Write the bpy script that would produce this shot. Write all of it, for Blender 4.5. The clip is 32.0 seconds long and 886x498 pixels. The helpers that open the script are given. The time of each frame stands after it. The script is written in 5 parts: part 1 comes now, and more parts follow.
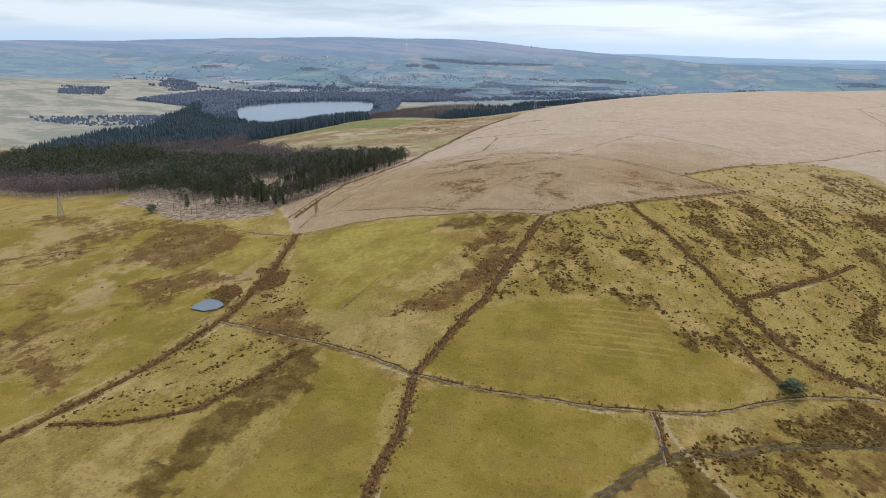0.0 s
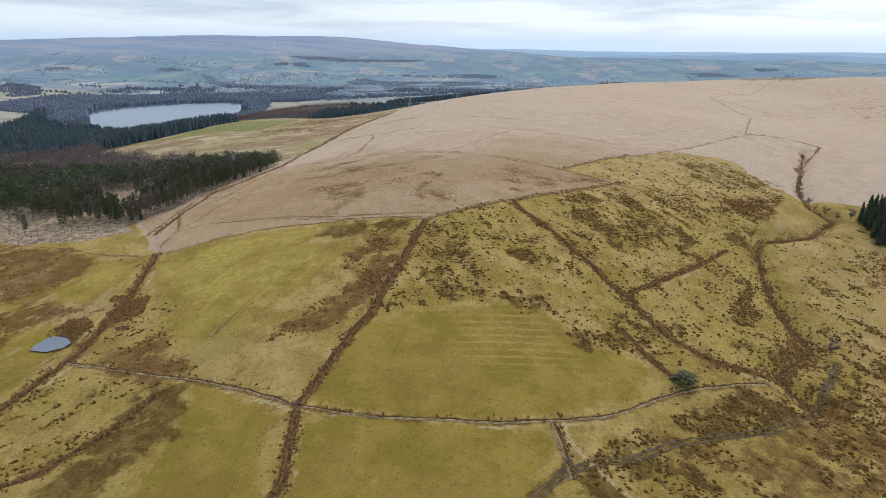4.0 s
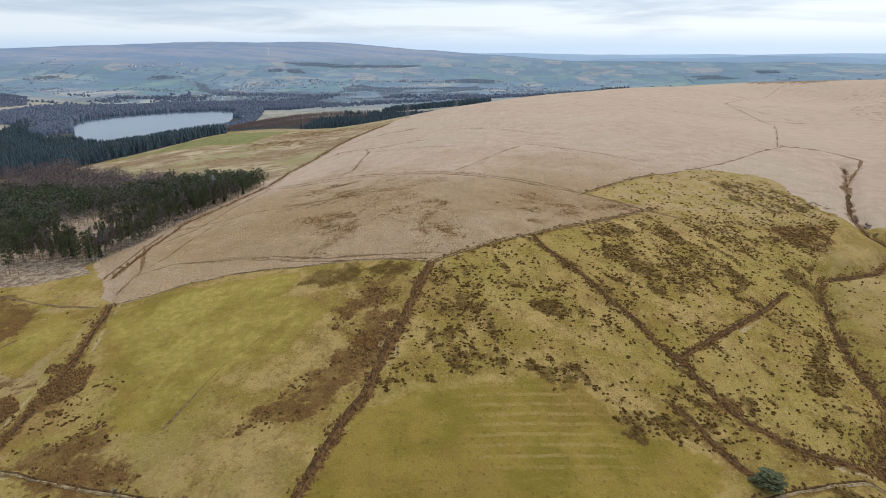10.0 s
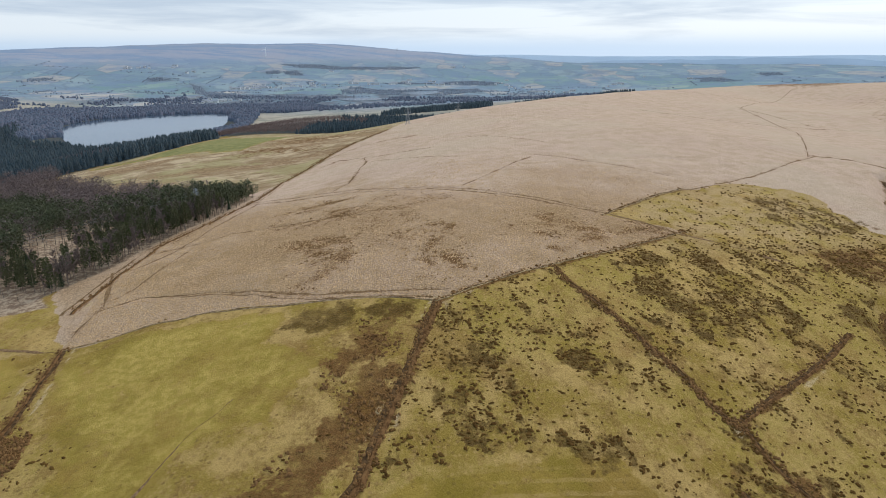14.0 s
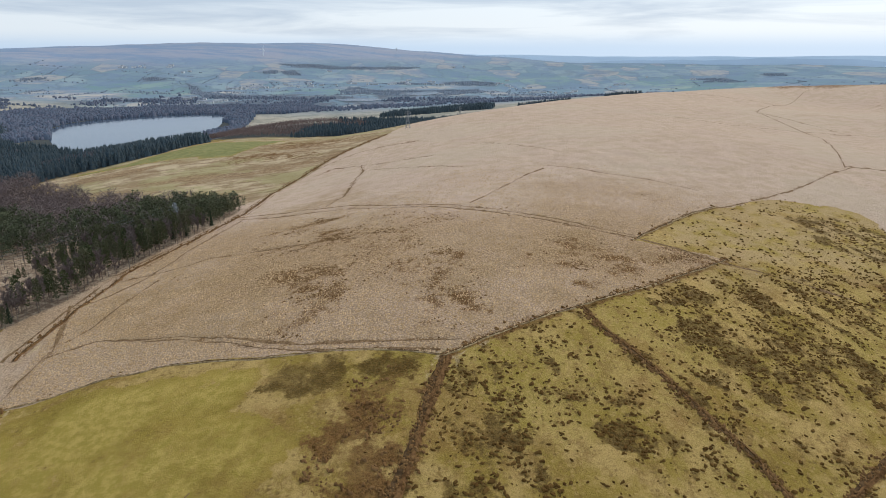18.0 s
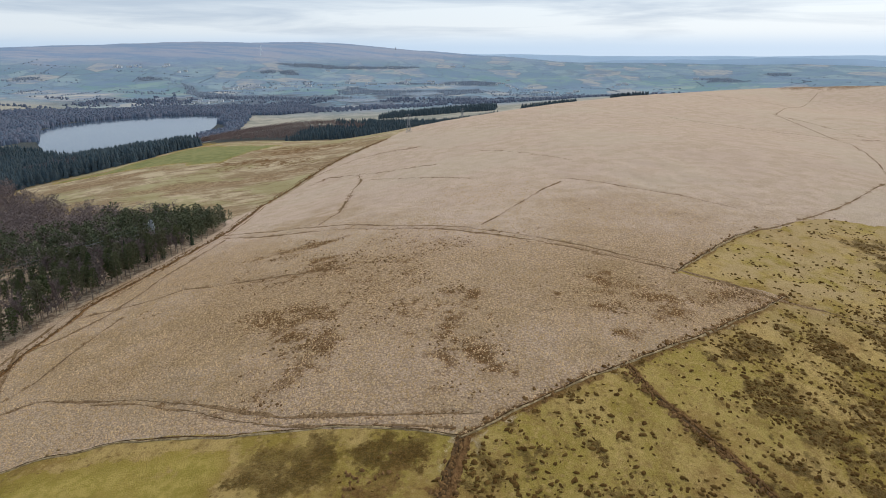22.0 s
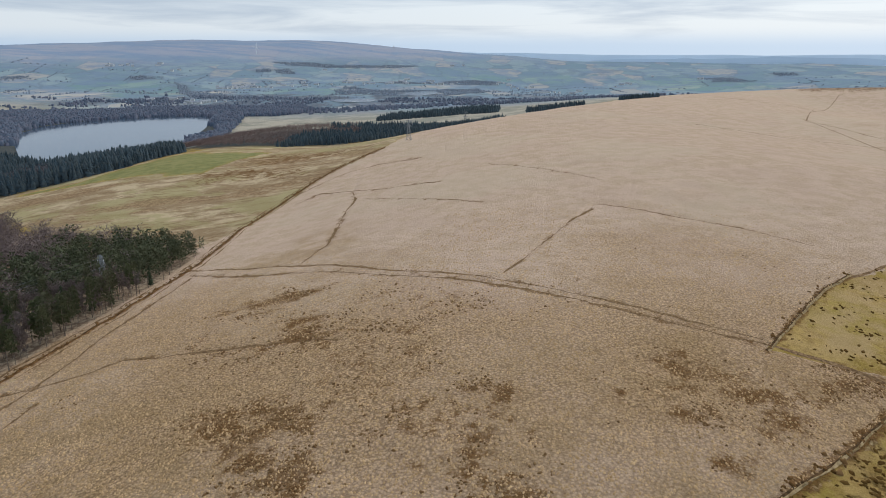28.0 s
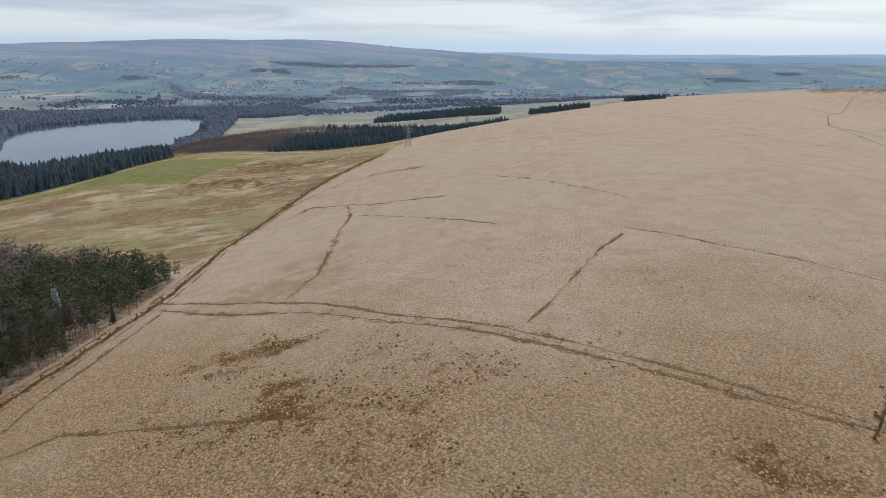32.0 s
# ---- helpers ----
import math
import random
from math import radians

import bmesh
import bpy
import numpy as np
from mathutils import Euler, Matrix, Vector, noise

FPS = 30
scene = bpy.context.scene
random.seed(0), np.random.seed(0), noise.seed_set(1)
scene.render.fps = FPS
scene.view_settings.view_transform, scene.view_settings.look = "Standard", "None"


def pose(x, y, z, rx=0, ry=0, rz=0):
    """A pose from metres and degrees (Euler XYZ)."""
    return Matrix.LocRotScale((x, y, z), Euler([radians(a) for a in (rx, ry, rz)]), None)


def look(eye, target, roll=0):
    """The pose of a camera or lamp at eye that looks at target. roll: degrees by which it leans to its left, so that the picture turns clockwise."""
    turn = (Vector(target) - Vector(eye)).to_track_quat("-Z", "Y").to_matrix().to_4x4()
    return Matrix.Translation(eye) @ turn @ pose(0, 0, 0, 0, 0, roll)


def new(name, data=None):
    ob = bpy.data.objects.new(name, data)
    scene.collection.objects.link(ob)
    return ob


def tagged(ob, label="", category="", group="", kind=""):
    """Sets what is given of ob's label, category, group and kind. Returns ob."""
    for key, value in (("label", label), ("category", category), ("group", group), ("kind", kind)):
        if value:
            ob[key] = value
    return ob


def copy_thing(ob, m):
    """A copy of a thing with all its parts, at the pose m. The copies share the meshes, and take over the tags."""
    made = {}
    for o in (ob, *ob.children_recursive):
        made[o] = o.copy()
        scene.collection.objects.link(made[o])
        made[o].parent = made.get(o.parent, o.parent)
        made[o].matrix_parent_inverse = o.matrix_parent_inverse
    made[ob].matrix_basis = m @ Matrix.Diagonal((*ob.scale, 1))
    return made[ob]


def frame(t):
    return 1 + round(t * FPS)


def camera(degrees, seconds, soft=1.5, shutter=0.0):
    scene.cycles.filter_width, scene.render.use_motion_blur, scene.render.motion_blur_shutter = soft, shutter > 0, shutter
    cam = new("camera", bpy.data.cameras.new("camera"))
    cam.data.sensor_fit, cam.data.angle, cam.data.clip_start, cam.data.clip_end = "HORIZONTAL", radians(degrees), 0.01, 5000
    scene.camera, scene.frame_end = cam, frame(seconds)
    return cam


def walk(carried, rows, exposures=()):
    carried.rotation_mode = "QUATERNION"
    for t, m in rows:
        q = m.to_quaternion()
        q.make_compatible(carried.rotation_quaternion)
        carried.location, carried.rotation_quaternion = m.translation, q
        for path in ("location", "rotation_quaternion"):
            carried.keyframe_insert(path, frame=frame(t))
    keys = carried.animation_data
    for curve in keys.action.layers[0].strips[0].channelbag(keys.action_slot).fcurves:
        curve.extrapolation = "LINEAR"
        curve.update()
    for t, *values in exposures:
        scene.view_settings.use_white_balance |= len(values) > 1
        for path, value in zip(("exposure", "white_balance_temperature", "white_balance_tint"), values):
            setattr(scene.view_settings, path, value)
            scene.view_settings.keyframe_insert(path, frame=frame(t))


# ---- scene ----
cam = camera(66.25, 32.0, soft=0.9)
PATH = [
    (0.0, 0.00, 0.00, 120.00, 73.241, -0.969, 10.881),
    (0.5, -0.04, 1.15, 119.74, 73.160, -0.808, 6.973),
    (1.0, -0.14, 2.50, 119.54, 73.154, -0.735, 4.784),
    (1.5, -0.32, 4.24, 119.40, 73.145, -0.681, 3.276),
    (2.0, -0.55, 6.50, 119.33, 73.158, -0.611, 2.230),
    (2.5, -0.81, 9.27, 119.31, 73.151, -0.532, 1.463),
    (3.0, -1.09, 12.51, 119.34, 73.128, -0.428, 0.872),
    (3.5, -1.38, 16.18, 119.40, 73.113, -0.385, 0.560),
    (4.0, -1.67, 20.19, 119.45, 73.103, -0.310, 0.467),
    (5.0, -2.31, 29.03, 119.59, 73.100, -0.166, 0.309),
    (6.0, -3.06, 38.66, 119.88, 73.153, -0.036, 0.229),
    (7.0, -3.88, 48.68, 120.19, 73.230, 0.061, 0.196),
    (8.0, -4.85, 58.94, 120.48, 73.311, 0.125, 0.171),
    (9.0, -5.84, 69.57, 120.78, 73.382, 0.169, 0.142),
    (10.0, -6.74, 80.56, 121.08, 73.439, 0.208, 0.116),
    (11.0, -7.65, 92.00, 121.17, 73.479, 0.233, 0.112),
    (12.0, -8.53, 103.41, 121.21, 73.524, 0.234, 0.100),
    (13.0, -9.47, 114.56, 121.26, 73.548, 0.218, 0.063),
    (14.0, -10.40, 125.71, 121.28, 73.564, 0.202, 0.025),
    (15.0, -11.26, 137.04, 121.29, 73.560, 0.181, -0.000),
    (16.0, -12.11, 148.52, 121.37, 73.556, 0.150, -0.004),
    (17.0, -12.95, 160.03, 121.51, 73.555, 0.113, -0.033),
    (18.0, -13.78, 171.58, 121.66, 73.542, 0.095, -0.040),
    (19.0, -14.71, 182.98, 121.77, 73.533, 0.105, -0.051),
    (20.0, -15.73, 194.35, 121.83, 73.531, 0.098, -0.038),
    (21.0, -16.80, 205.62, 121.86, 73.522, 0.058, -0.057),
    (22.0, -17.99, 216.86, 122.02, 73.488, 0.062, -0.124),
    (23.0, -19.09, 228.22, 122.36, 73.451, 0.026, -0.158),
    (24.0, -20.15, 239.59, 122.38, 73.443, -0.029, -0.193),
    (25.0, -21.09, 250.81, 122.29, 73.454, -0.043, -0.214),
    (26.0, -21.78, 262.08, 122.43, 73.425, -0.031, -0.231),
    (27.0, -22.35, 273.54, 122.70, 73.389, -0.021, -0.244),
    (28.0, -22.94, 284.89, 123.05, 73.356, -0.016, -0.258),
    (29.0, -23.79, 296.22, 123.34, 73.341, -0.024, -0.279),
    (30.0, -24.81, 307.65, 123.51, 73.309, -0.047, -0.336),
    (31.0, -25.84, 318.92, 123.59, 73.299, -0.056, -0.393),
    (32.0, -26.93, 330.00, 123.59, 73.306, -0.056, -0.470),
]
walk(cam, [(r[0], pose(*r[1:])) for r in PATH], [(0, 0.20, 6200, 10), (10, 0.17, 6300, 10), (18, 0.11, 6350, 10), (25, 0.04, 6400, 10), (32, -0.04, 6400, 10)])

# ---- light ----
SUN_EL, SUN_AZ = 42.0, 35.0            # degrees; azimuth from +y towards +x
world = bpy.data.worlds.new("world")
scene.world = world
world.use_nodes = True
wt = world.node_tree
wt.nodes.clear()


def wnode(kind, **values):
    n = wt.nodes.new(kind)
    for key, value in values.items():
        n.inputs[key].default_value = value
    return n


w_out = wnode("ShaderNodeOutputWorld")
w_bg = wnode("ShaderNodeBackground", Strength=1.08)
w_sky = wt.nodes.new("ShaderNodeTexSky")
w_sky.sky_type, w_sky.sun_disc = "NISHITA", False
w_sky.sun_elevation, w_sky.sun_rotation = radians(SUN_EL), radians(SUN_AZ)
w_sky.altitude, w_sky.dust_density = 300.0, 2.0
w_scale = wnode("ShaderNodeVectorMath")
w_scale.operation = "SCALE"
w_scale.inputs["Scale"].default_value = 0.10
wt.links.new(w_sky.outputs[0], w_scale.inputs[0])
w_co = wnode("ShaderNodeTexCoord")
w_map = wnode("ShaderNodeMapping")
w_map.inputs["Scale"].default_value = (1.0, 1.0, 11.0)
wt.links.new(w_co.outputs["Generated"], w_map.inputs["Vector"])
w_noise = wnode("ShaderNodeTexNoise", Scale=3.1, Detail=9.0, Roughness=0.56, Distortion=0.35)
wt.links.new(w_map.outputs[0], w_noise.inputs["Vector"])
w_ramp = wnode("ShaderNodeValToRGB")
w_ramp.color_ramp.elements[0].position, w_ramp.color_ramp.elements[0].color = 0.40, (0.505, 0.60, 0.72, 1)
w_ramp.color_ramp.elements[1].position, w_ramp.color_ramp.elements[1].color = 0.60, (0.765, 0.84, 0.905, 1)
w_sep = wnode("ShaderNodeSeparateXYZ")
wt.links.new(w_co.outputs["Generated"], w_sep.inputs[0])
w_base = wnode("ShaderNodeMapRange")          # the cloud base thickens upwards
w_base.interpolation_type = "SMOOTHSTEP"
for key, value in zip(("From Min", "From Max", "To Min", "To Max"), (0.026, 0.064, 0.09, -0.06)):
    w_base.inputs[key].default_value = value
wt.links.new(w_sep.outputs["Z"], w_base.inputs["Value"])
w_sum = wnode("ShaderNodeMath")
wt.links.new(w_noise.outputs["Fac"], w_sum.inputs[0])
wt.links.new(w_base.outputs["Result"], w_sum.inputs[1])
wt.links.new(w_sum.outputs[0], w_ramp.inputs["Fac"])
w_low = wnode("ShaderNodeMapRange")           # pale blue air just over the skyline
w_low.interpolation_type = "SMOOTHSTEP"
w_low.inputs["From Min"].default_value, w_low.inputs["From Max"].default_value = -0.002, 0.026
wt.links.new(w_sep.outputs["Z"], w_low.inputs["Value"])
w_air = wnode("ShaderNodeMixRGB", Color1=(0.55, 0.70, 0.875, 1))
wt.links.new(w_low.outputs["Result"], w_air.inputs["Fac"])
wt.links.new(w_ramp.outputs["Color"], w_air.inputs["Color2"])
w_mix = wnode("ShaderNodeMixRGB", Fac=0.88)
wt.links.new(w_scale.outputs[0], w_mix.inputs["Color1"])
wt.links.new(w_air.outputs[0], w_mix.inputs["Color2"])
wt.links.new(w_mix.outputs[0], w_bg.inputs["Color"])
w_glow = wnode("ShaderNodeMapRange")          # cloud is thinner and brighter towards the sun
for key, value in zip(("From Min", "From Max", "To Min", "To Max"), (-0.55, 0.55, 0.98, 1.08)):
    w_glow.inputs[key].default_value = value
wt.links.new(w_sep.outputs["X"], w_glow.inputs["Value"])
wt.links.new(w_glow.outputs["Result"], w_bg.inputs["Strength"])
wt.links.new(w_bg.outputs[0], w_out.inputs["Surface"])

sun = new("sun", bpy.data.lights.new("sun", "SUN"))
sun.data.energy, sun.data.angle, sun.data.color = 1.5, radians(14), (1.0, 0.93, 0.82)
sun.matrix_world = look((1000 * math.sin(radians(SUN_AZ)), 1000 * math.cos(radians(SUN_AZ)), 1000 * math.tan(radians(SUN_EL))), (0, 0, 0))


# ---- materials ----
class Mat:
    """A small builder for node materials."""

    def __init__(self, name, roughness=0.9, specular=0.15):
        self.m = bpy.data.materials.new(name)
        self.m.use_nodes = True
        self.t = self.m.node_tree
        self.b = self.t.nodes["Principled BSDF"]
        self.b.inputs["Roughness"].default_value = roughness
        self.b.inputs["Specular IOR Level"].default_value = specular

    def n(self, kind, **values):
        x = self.t.nodes.new(kind)
        for key, value in values.items():
            x.inputs[key].default_value = value
        return x

    def put(self, value, socket):
        if isinstance(value, bpy.types.NodeSocket):
            self.t.links.new(value, socket)
        else:
            socket.default_value = value

    def noise(self, scale, detail=4.0, rough=0.55, vec=None, distort=0.0):
        x = self.n("ShaderNodeTexNoise", Scale=scale, Detail=detail, Roughness=rough, Distortion=distort)
        self.t.links.new(vec or self.pos(), x.inputs["Vector"])
        return x.outputs["Fac"]

    def pos(self, scale=None, turn=0.0):
        g = self.n("ShaderNodeNewGeometry").outputs["Position"]
        if scale is None:
            return g
        mp = self.n("ShaderNodeMapping")
        mp.inputs["Scale"].default_value = scale
        mp.inputs["Rotation"].default_value = (0, 0, radians(turn))
        self.t.links.new(g, mp.inputs["Vector"])
        return mp.outputs[0]

    def cells(self, scale, vec=None, feature="F1", randomness=1.0):
        x = self.n("ShaderNodeTexVoronoi", Scale=scale, Randomness=randomness)
        x.feature = feature
        self.t.links.new(vec or self.pos(), x.inputs["Vector"])
        return x

    def mix(self, fac, a, b):
        x = self.n("ShaderNodeMixRGB")
        self.put(fac, x.inputs["Fac"])
        self.put(a if not isinstance(a, tuple) else (*a, 1), x.inputs["Color1"])
        self.put(b if not isinstance(b, tuple) else (*b, 1), x.inputs["Color2"])
        return x.outputs[0]

    def math(self, op, a, b=0.0, c=0.0):
        x = self.n("ShaderNodeMath")
        x.operation = op
        for k, v in enumerate((a, b, c)):
            self.put(v, x.inputs[k])
        return x.outputs[0]

    def step(self, v, lo, hi):
        x = self.n("ShaderNodeMapRange")
        x.interpolation_type = "SMOOTHSTEP"
        self.put(v, x.inputs["Value"])
        x.inputs["From Min"].default_value, x.inputs["From Max"].default_value = lo, hi
        return x.outputs["Result"]

    def attr(self, name):
        x = self.n("ShaderNodeAttribute")
        x.attribute_name = name
        return x.outputs["Fac"]

    def island(self):
        return self.n("ShaderNodeNewGeometry").outputs["Random Per Island"]

    def each(self):
        return self.n("ShaderNodeObjectInfo").outputs["Random"]

    def bump(self, height, strength=0.5, distance=0.2):
        x = self.n("ShaderNodeBump", Strength=strength, Distance=distance)
        self.t.links.new(height, x.inputs["Height"])
        self.t.links.new(x.outputs[0], self.b.inputs["Normal"])

    def color(self, value):
        self.put(value if not isinstance(value, tuple) else (*value, 1), self.b.inputs["Base Color"])
        return self


def mat_ground():
    m = Mat("ground_turf", 0.95, 0.02)
    m.b.inputs["Sheen Weight"].default_value = 0.05        # dry blades catch the light at low angles
    m.b.inputs["Sheen Roughness"].default_value = 0.45
    m.b.inputs["Sheen Tint"].default_value = (1.0, 0.93, 0.72, 1)
    mid, fine = m.noise(0.09, 6, 0.62), m.noise(1.3, 4, 0.65)
    grain, speck = m.noise(1.25, 8, 0.82), m.noise(0.30, 7, 0.74)
    wobble = m.math("SUBTRACT", m.noise(0.14, 7, 0.72), 0.5)
    jig = m.math("ADD", m.math("MULTIPLY", wobble, 3.6), m.math("MULTIPLY", m.math("SUBTRACT", grain, 0.5), 1.6))
    tuft = m.cells(0.75)                                  # single clumps about a metre across
    tr = m.n("ShaderNodeSeparateColor")
    m.t.links.new(tuft.outputs["Color"], tr.inputs[0])
    inner = m.math("SUBTRACT", 1.0, m.step(tuft.outputs["Distance"], 0.25, 0.62))

    def mask(name, lo=0.35, hi=0.65, rag=1.0):
        a = m.attr(name)
        return m.step(m.math("ADD", a, m.math("MULTIPLY", m.math("MULTIPLY", jig, rag), m.step(a, 0.0, 0.22))), lo, hi)
    # pasture: olive green with straw and moss
    past = m.mix(m.step(m.noise(0.05, 7, 0.66), 0.41, 0.59), (0.265, 0.208, 0.043), (0.42, 0.322, 0.112))
    past = m.mix(m.math("MULTIPLY", m.step(m.noise(0.014, 6, 0.6), 0.45, 0.57), 0.6), past, m.mix(m.step(speck, 0.42, 0.58), (0.29, 0.245, 0.052), (0.37, 0.305, 0.082)))
    past = m.mix(m.math("MULTIPLY", m.step(speck, 0.52, 0.62), 0.5), past, (0.225, 0.152, 0.046))
    past = m.mix(m.math("MULTIPLY", m.step(m.noise(0.12, 8, 0.75, m.pos((1.0, 0.6, 1.0), 28)), 0.52, 0.60), 0.5), past, (0.185, 0.118, 0.037))
    past = m.mix(m.math("MULTIPLY", m.step(m.noise(0.03, 7, 0.7), 0.52, 0.62), 0.5), past, (0.25, 0.158, 0.05))
    past = m.mix(m.math("MULTIPLY", m.math("MULTIPLY", inner, m.step(tr.outputs[0], 0.80, 0.88)), 0.55), past, (0.125, 0.0795, 0.027))
    past = m.mix(m.math("MULTIPLY", m.math("MULTIPLY", inner, m.step(tr.outputs[1], 0.55, 0.7)), 0.35), past, (0.48, 0.36, 0.14))
    past = m.mix(m.math("MULTIPLY", m.step(grain, 0.52, 0.66), 0.4), past, (0.52, 0.40, 0.155))
    past = m.mix(m.math("MULTIPLY", m.step(grain, 0.48, 0.34), 0.45), past, (0.135, 0.093, 0.026))
    # improved meadow
    mead = m.mix(m.step(m.noise(0.05, 7, 0.66), 0.41, 0.59), (0.225, 0.183, 0.030), (0.31, 0.242, 0.050))
    mead = m.mix(m.math("MULTIPLY", m.step(m.noise(0.02, 6, 0.7), 0.50, 0.62), 0.5), mead, (0.235, 0.155, 0.043))
    mead = m.mix(m.math("MULTIPLY", m.step(speck, 0.54, 0.62), 0.35), mead, (0.20, 0.142, 0.034))
    mead = m.mix(m.math("MULTIPLY", m.step(grain, 0.52, 0.66), 0.35), mead, (0.42, 0.325, 0.095))
    mead = m.mix(m.math("MULTIPLY", m.step(grain, 0.48, 0.34), 0.4), mead, (0.13, 0.103, 0.022))
    mead = m.mix(m.math("MULTIPLY", m.math("MULTIPLY", inner, m.step(tr.outputs[0], 0.88, 0.92)), 0.4), mead, (0.12, 0.0825, 0.027))
    rig = m.n("ShaderNodeTexWave", Scale=0.075, Distortion=1.6, Detail=2.0)
    m.t.links.new(m.pos((1.0, 1.0, 0.0), 82), rig.inputs["Vector"])
    mead = m.mix(m.math("MULTIPLY", m.step(rig.outputs["Fac"], 0.62, 0.92), m.math("MULTIPLY", m.attr("ridged"), m.math("MULTIPLY", m.step(speck, 0.36, 0.60), 0.5))), mead, (0.44, 0.335, 0.13))
    mead = m.mix(m.math("MULTIPLY", m.attr("fresh"), m.step(m.noise(0.035, 8, 0.7), 0.38, 0.56)), mead, m.mix(m.step(speck, 0.40, 0.60), (0.30, 0.255, 0.050), (0.42, 0.34, 0.088)))
    mead = m.mix(m.attr("lush"), mead, m.mix(m.step(mid, 0.4, 0.6), (0.17, 0.195, 0.07), (0.23, 0.24, 0.095)))
    past = m.mix(m.math("MULTIPLY", m.attr("straw"), m.step(mid, 0.36, 0.58)), past, m.mix(grain, (0.33, 0.255, 0.115), (0.48, 0.38, 0.195)))
    col = m.mix(mask("meadow", 0.3, 0.7), past, mead)
    dry = m.n("ShaderNodeMixRGB", Fac=1.0)
    dry.blend_type = "MULTIPLY"
    m.put(col, dry.inputs["Color1"])
    dry.inputs["Color2"].default_value = (1.08, 0.98, 0.985, 1)
    col = dry.outputs[0]
    # moor grass, bleached tussocks
    v = m.cells(1.25)
    dist = v.outputs["Distance"]
    moor = m.mix(m.step(dist, 0.2, 0.85), (0.60, 0.458, 0.345), (0.49, 0.365, 0.268))
    moor = m.mix(m.step(mid, 0.42, 0.60), moor, m.mix(m.step(dist, 0.15, 0.8), (0.545, 0.415, 0.295), (0.44, 0.32, 0.22)))
    moor = m.mix(m.math("MULTIPLY", m.step(m.noise(0.02, 6, 0.68), 0.47, 0.62), 0.4), moor, (0.50, 0.365, 0.28))
    moor = m.mix(m.math("MULTIPLY", m.step(m.noise(0.007, 5, 0.6), 0.50, 0.60), 0.4), moor, (0.53, 0.43, 0.31))
    moor = m.mix(m.math("MULTIPLY", m.step(m.noise(0.16, 8, 0.74), 0.57, 0.70), 0.13), moor, (0.38, 0.26, 0.165))
    # shade between tussocks is put into the colour as dark cell edges
    moor = m.mix(m.math("MULTIPLY", m.step(m.attr("gap"), 0.0, 0.7), 0.8), moor, m.mix(m.step(dist, 0.24, 0.72), m.mix(m.step(fine, 0.3, 0.7), (0.66, 0.44, 0.235), (0.80, 0.56, 0.315)), (0.215, 0.128, 0.05)))
    olive = m.math("MULTIPLY", m.attr("olive"), m.step(m.noise(0.055, 8, 0.74), 0.40, 0.58))
    moor = m.mix(m.math("MULTIPLY", olive, 0.5), moor, m.mix(m.step(grain, 0.38, 0.60), (0.165, 0.102, 0.033), (0.42, 0.285, 0.125)))
    # more of that shade, painted as dark grain in the gaps
    moor = m.mix(m.math("MULTIPLY", m.attr("gap"), m.step(grain, 0.34, 0.54)), moor, m.mix(m.step(fine, 0.4, 0.6), (0.13, 0.08, 0.037), (0.34, 0.222, 0.118)))
    col = m.mix(mask("moor", 0.45, 0.55, 0.25), col, moor)
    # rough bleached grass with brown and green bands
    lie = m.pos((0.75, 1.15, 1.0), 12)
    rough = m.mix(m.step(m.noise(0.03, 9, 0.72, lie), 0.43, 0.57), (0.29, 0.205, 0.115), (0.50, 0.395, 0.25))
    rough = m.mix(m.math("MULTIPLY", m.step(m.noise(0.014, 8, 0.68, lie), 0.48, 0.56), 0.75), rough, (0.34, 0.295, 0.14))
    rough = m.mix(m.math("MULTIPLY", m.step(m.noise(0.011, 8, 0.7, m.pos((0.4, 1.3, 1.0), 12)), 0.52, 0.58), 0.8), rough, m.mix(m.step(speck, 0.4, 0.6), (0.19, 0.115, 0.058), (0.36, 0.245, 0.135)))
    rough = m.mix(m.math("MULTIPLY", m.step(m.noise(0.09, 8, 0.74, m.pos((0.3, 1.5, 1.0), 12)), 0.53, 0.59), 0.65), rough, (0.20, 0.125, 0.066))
    # far slopes: bleached grass, greyed in its colour to stand in for haze
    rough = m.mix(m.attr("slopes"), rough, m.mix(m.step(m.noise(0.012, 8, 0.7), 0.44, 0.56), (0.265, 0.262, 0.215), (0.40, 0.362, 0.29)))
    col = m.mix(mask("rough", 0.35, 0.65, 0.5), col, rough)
    # brown rush and bracken litter
    brown = m.mix(m.step(grain, 0.42, 0.58), (0.095, 0.046, 0.0145), (0.20, 0.102, 0.034))
    patchy = m.math("ADD", 0.45, m.math("MULTIPLY", m.step(m.noise(0.11, 8, 0.7), 0.38, 0.58), 0.55))
    col = m.mix(m.math("MULTIPLY", mask("brown", 0.30, 0.74), m.math("ADD", 0.32, m.math("MULTIPLY", patchy, 0.62))), col, brown)
    wet = m.mix(m.step(grain, 0.42, 0.58), (0.062, 0.038, 0.0115), (0.145, 0.088, 0.026))
    col = m.mix(m.math("MULTIPLY", mask("dark", 0.30, 0.74), m.math("ADD", 0.35, m.math("MULTIPLY", patchy, 0.6))), col, wet)
    sodden = m.mix(m.step(grain, 0.42, 0.60), (0.066, 0.0405, 0.0095), (0.138, 0.082, 0.019))
    col = m.mix(m.math("MULTIPLY", mask("sodden", 0.30, 0.80), m.math("ADD", 0.32, m.math("MULTIPLY", patchy, 0.62))), col, sodden)
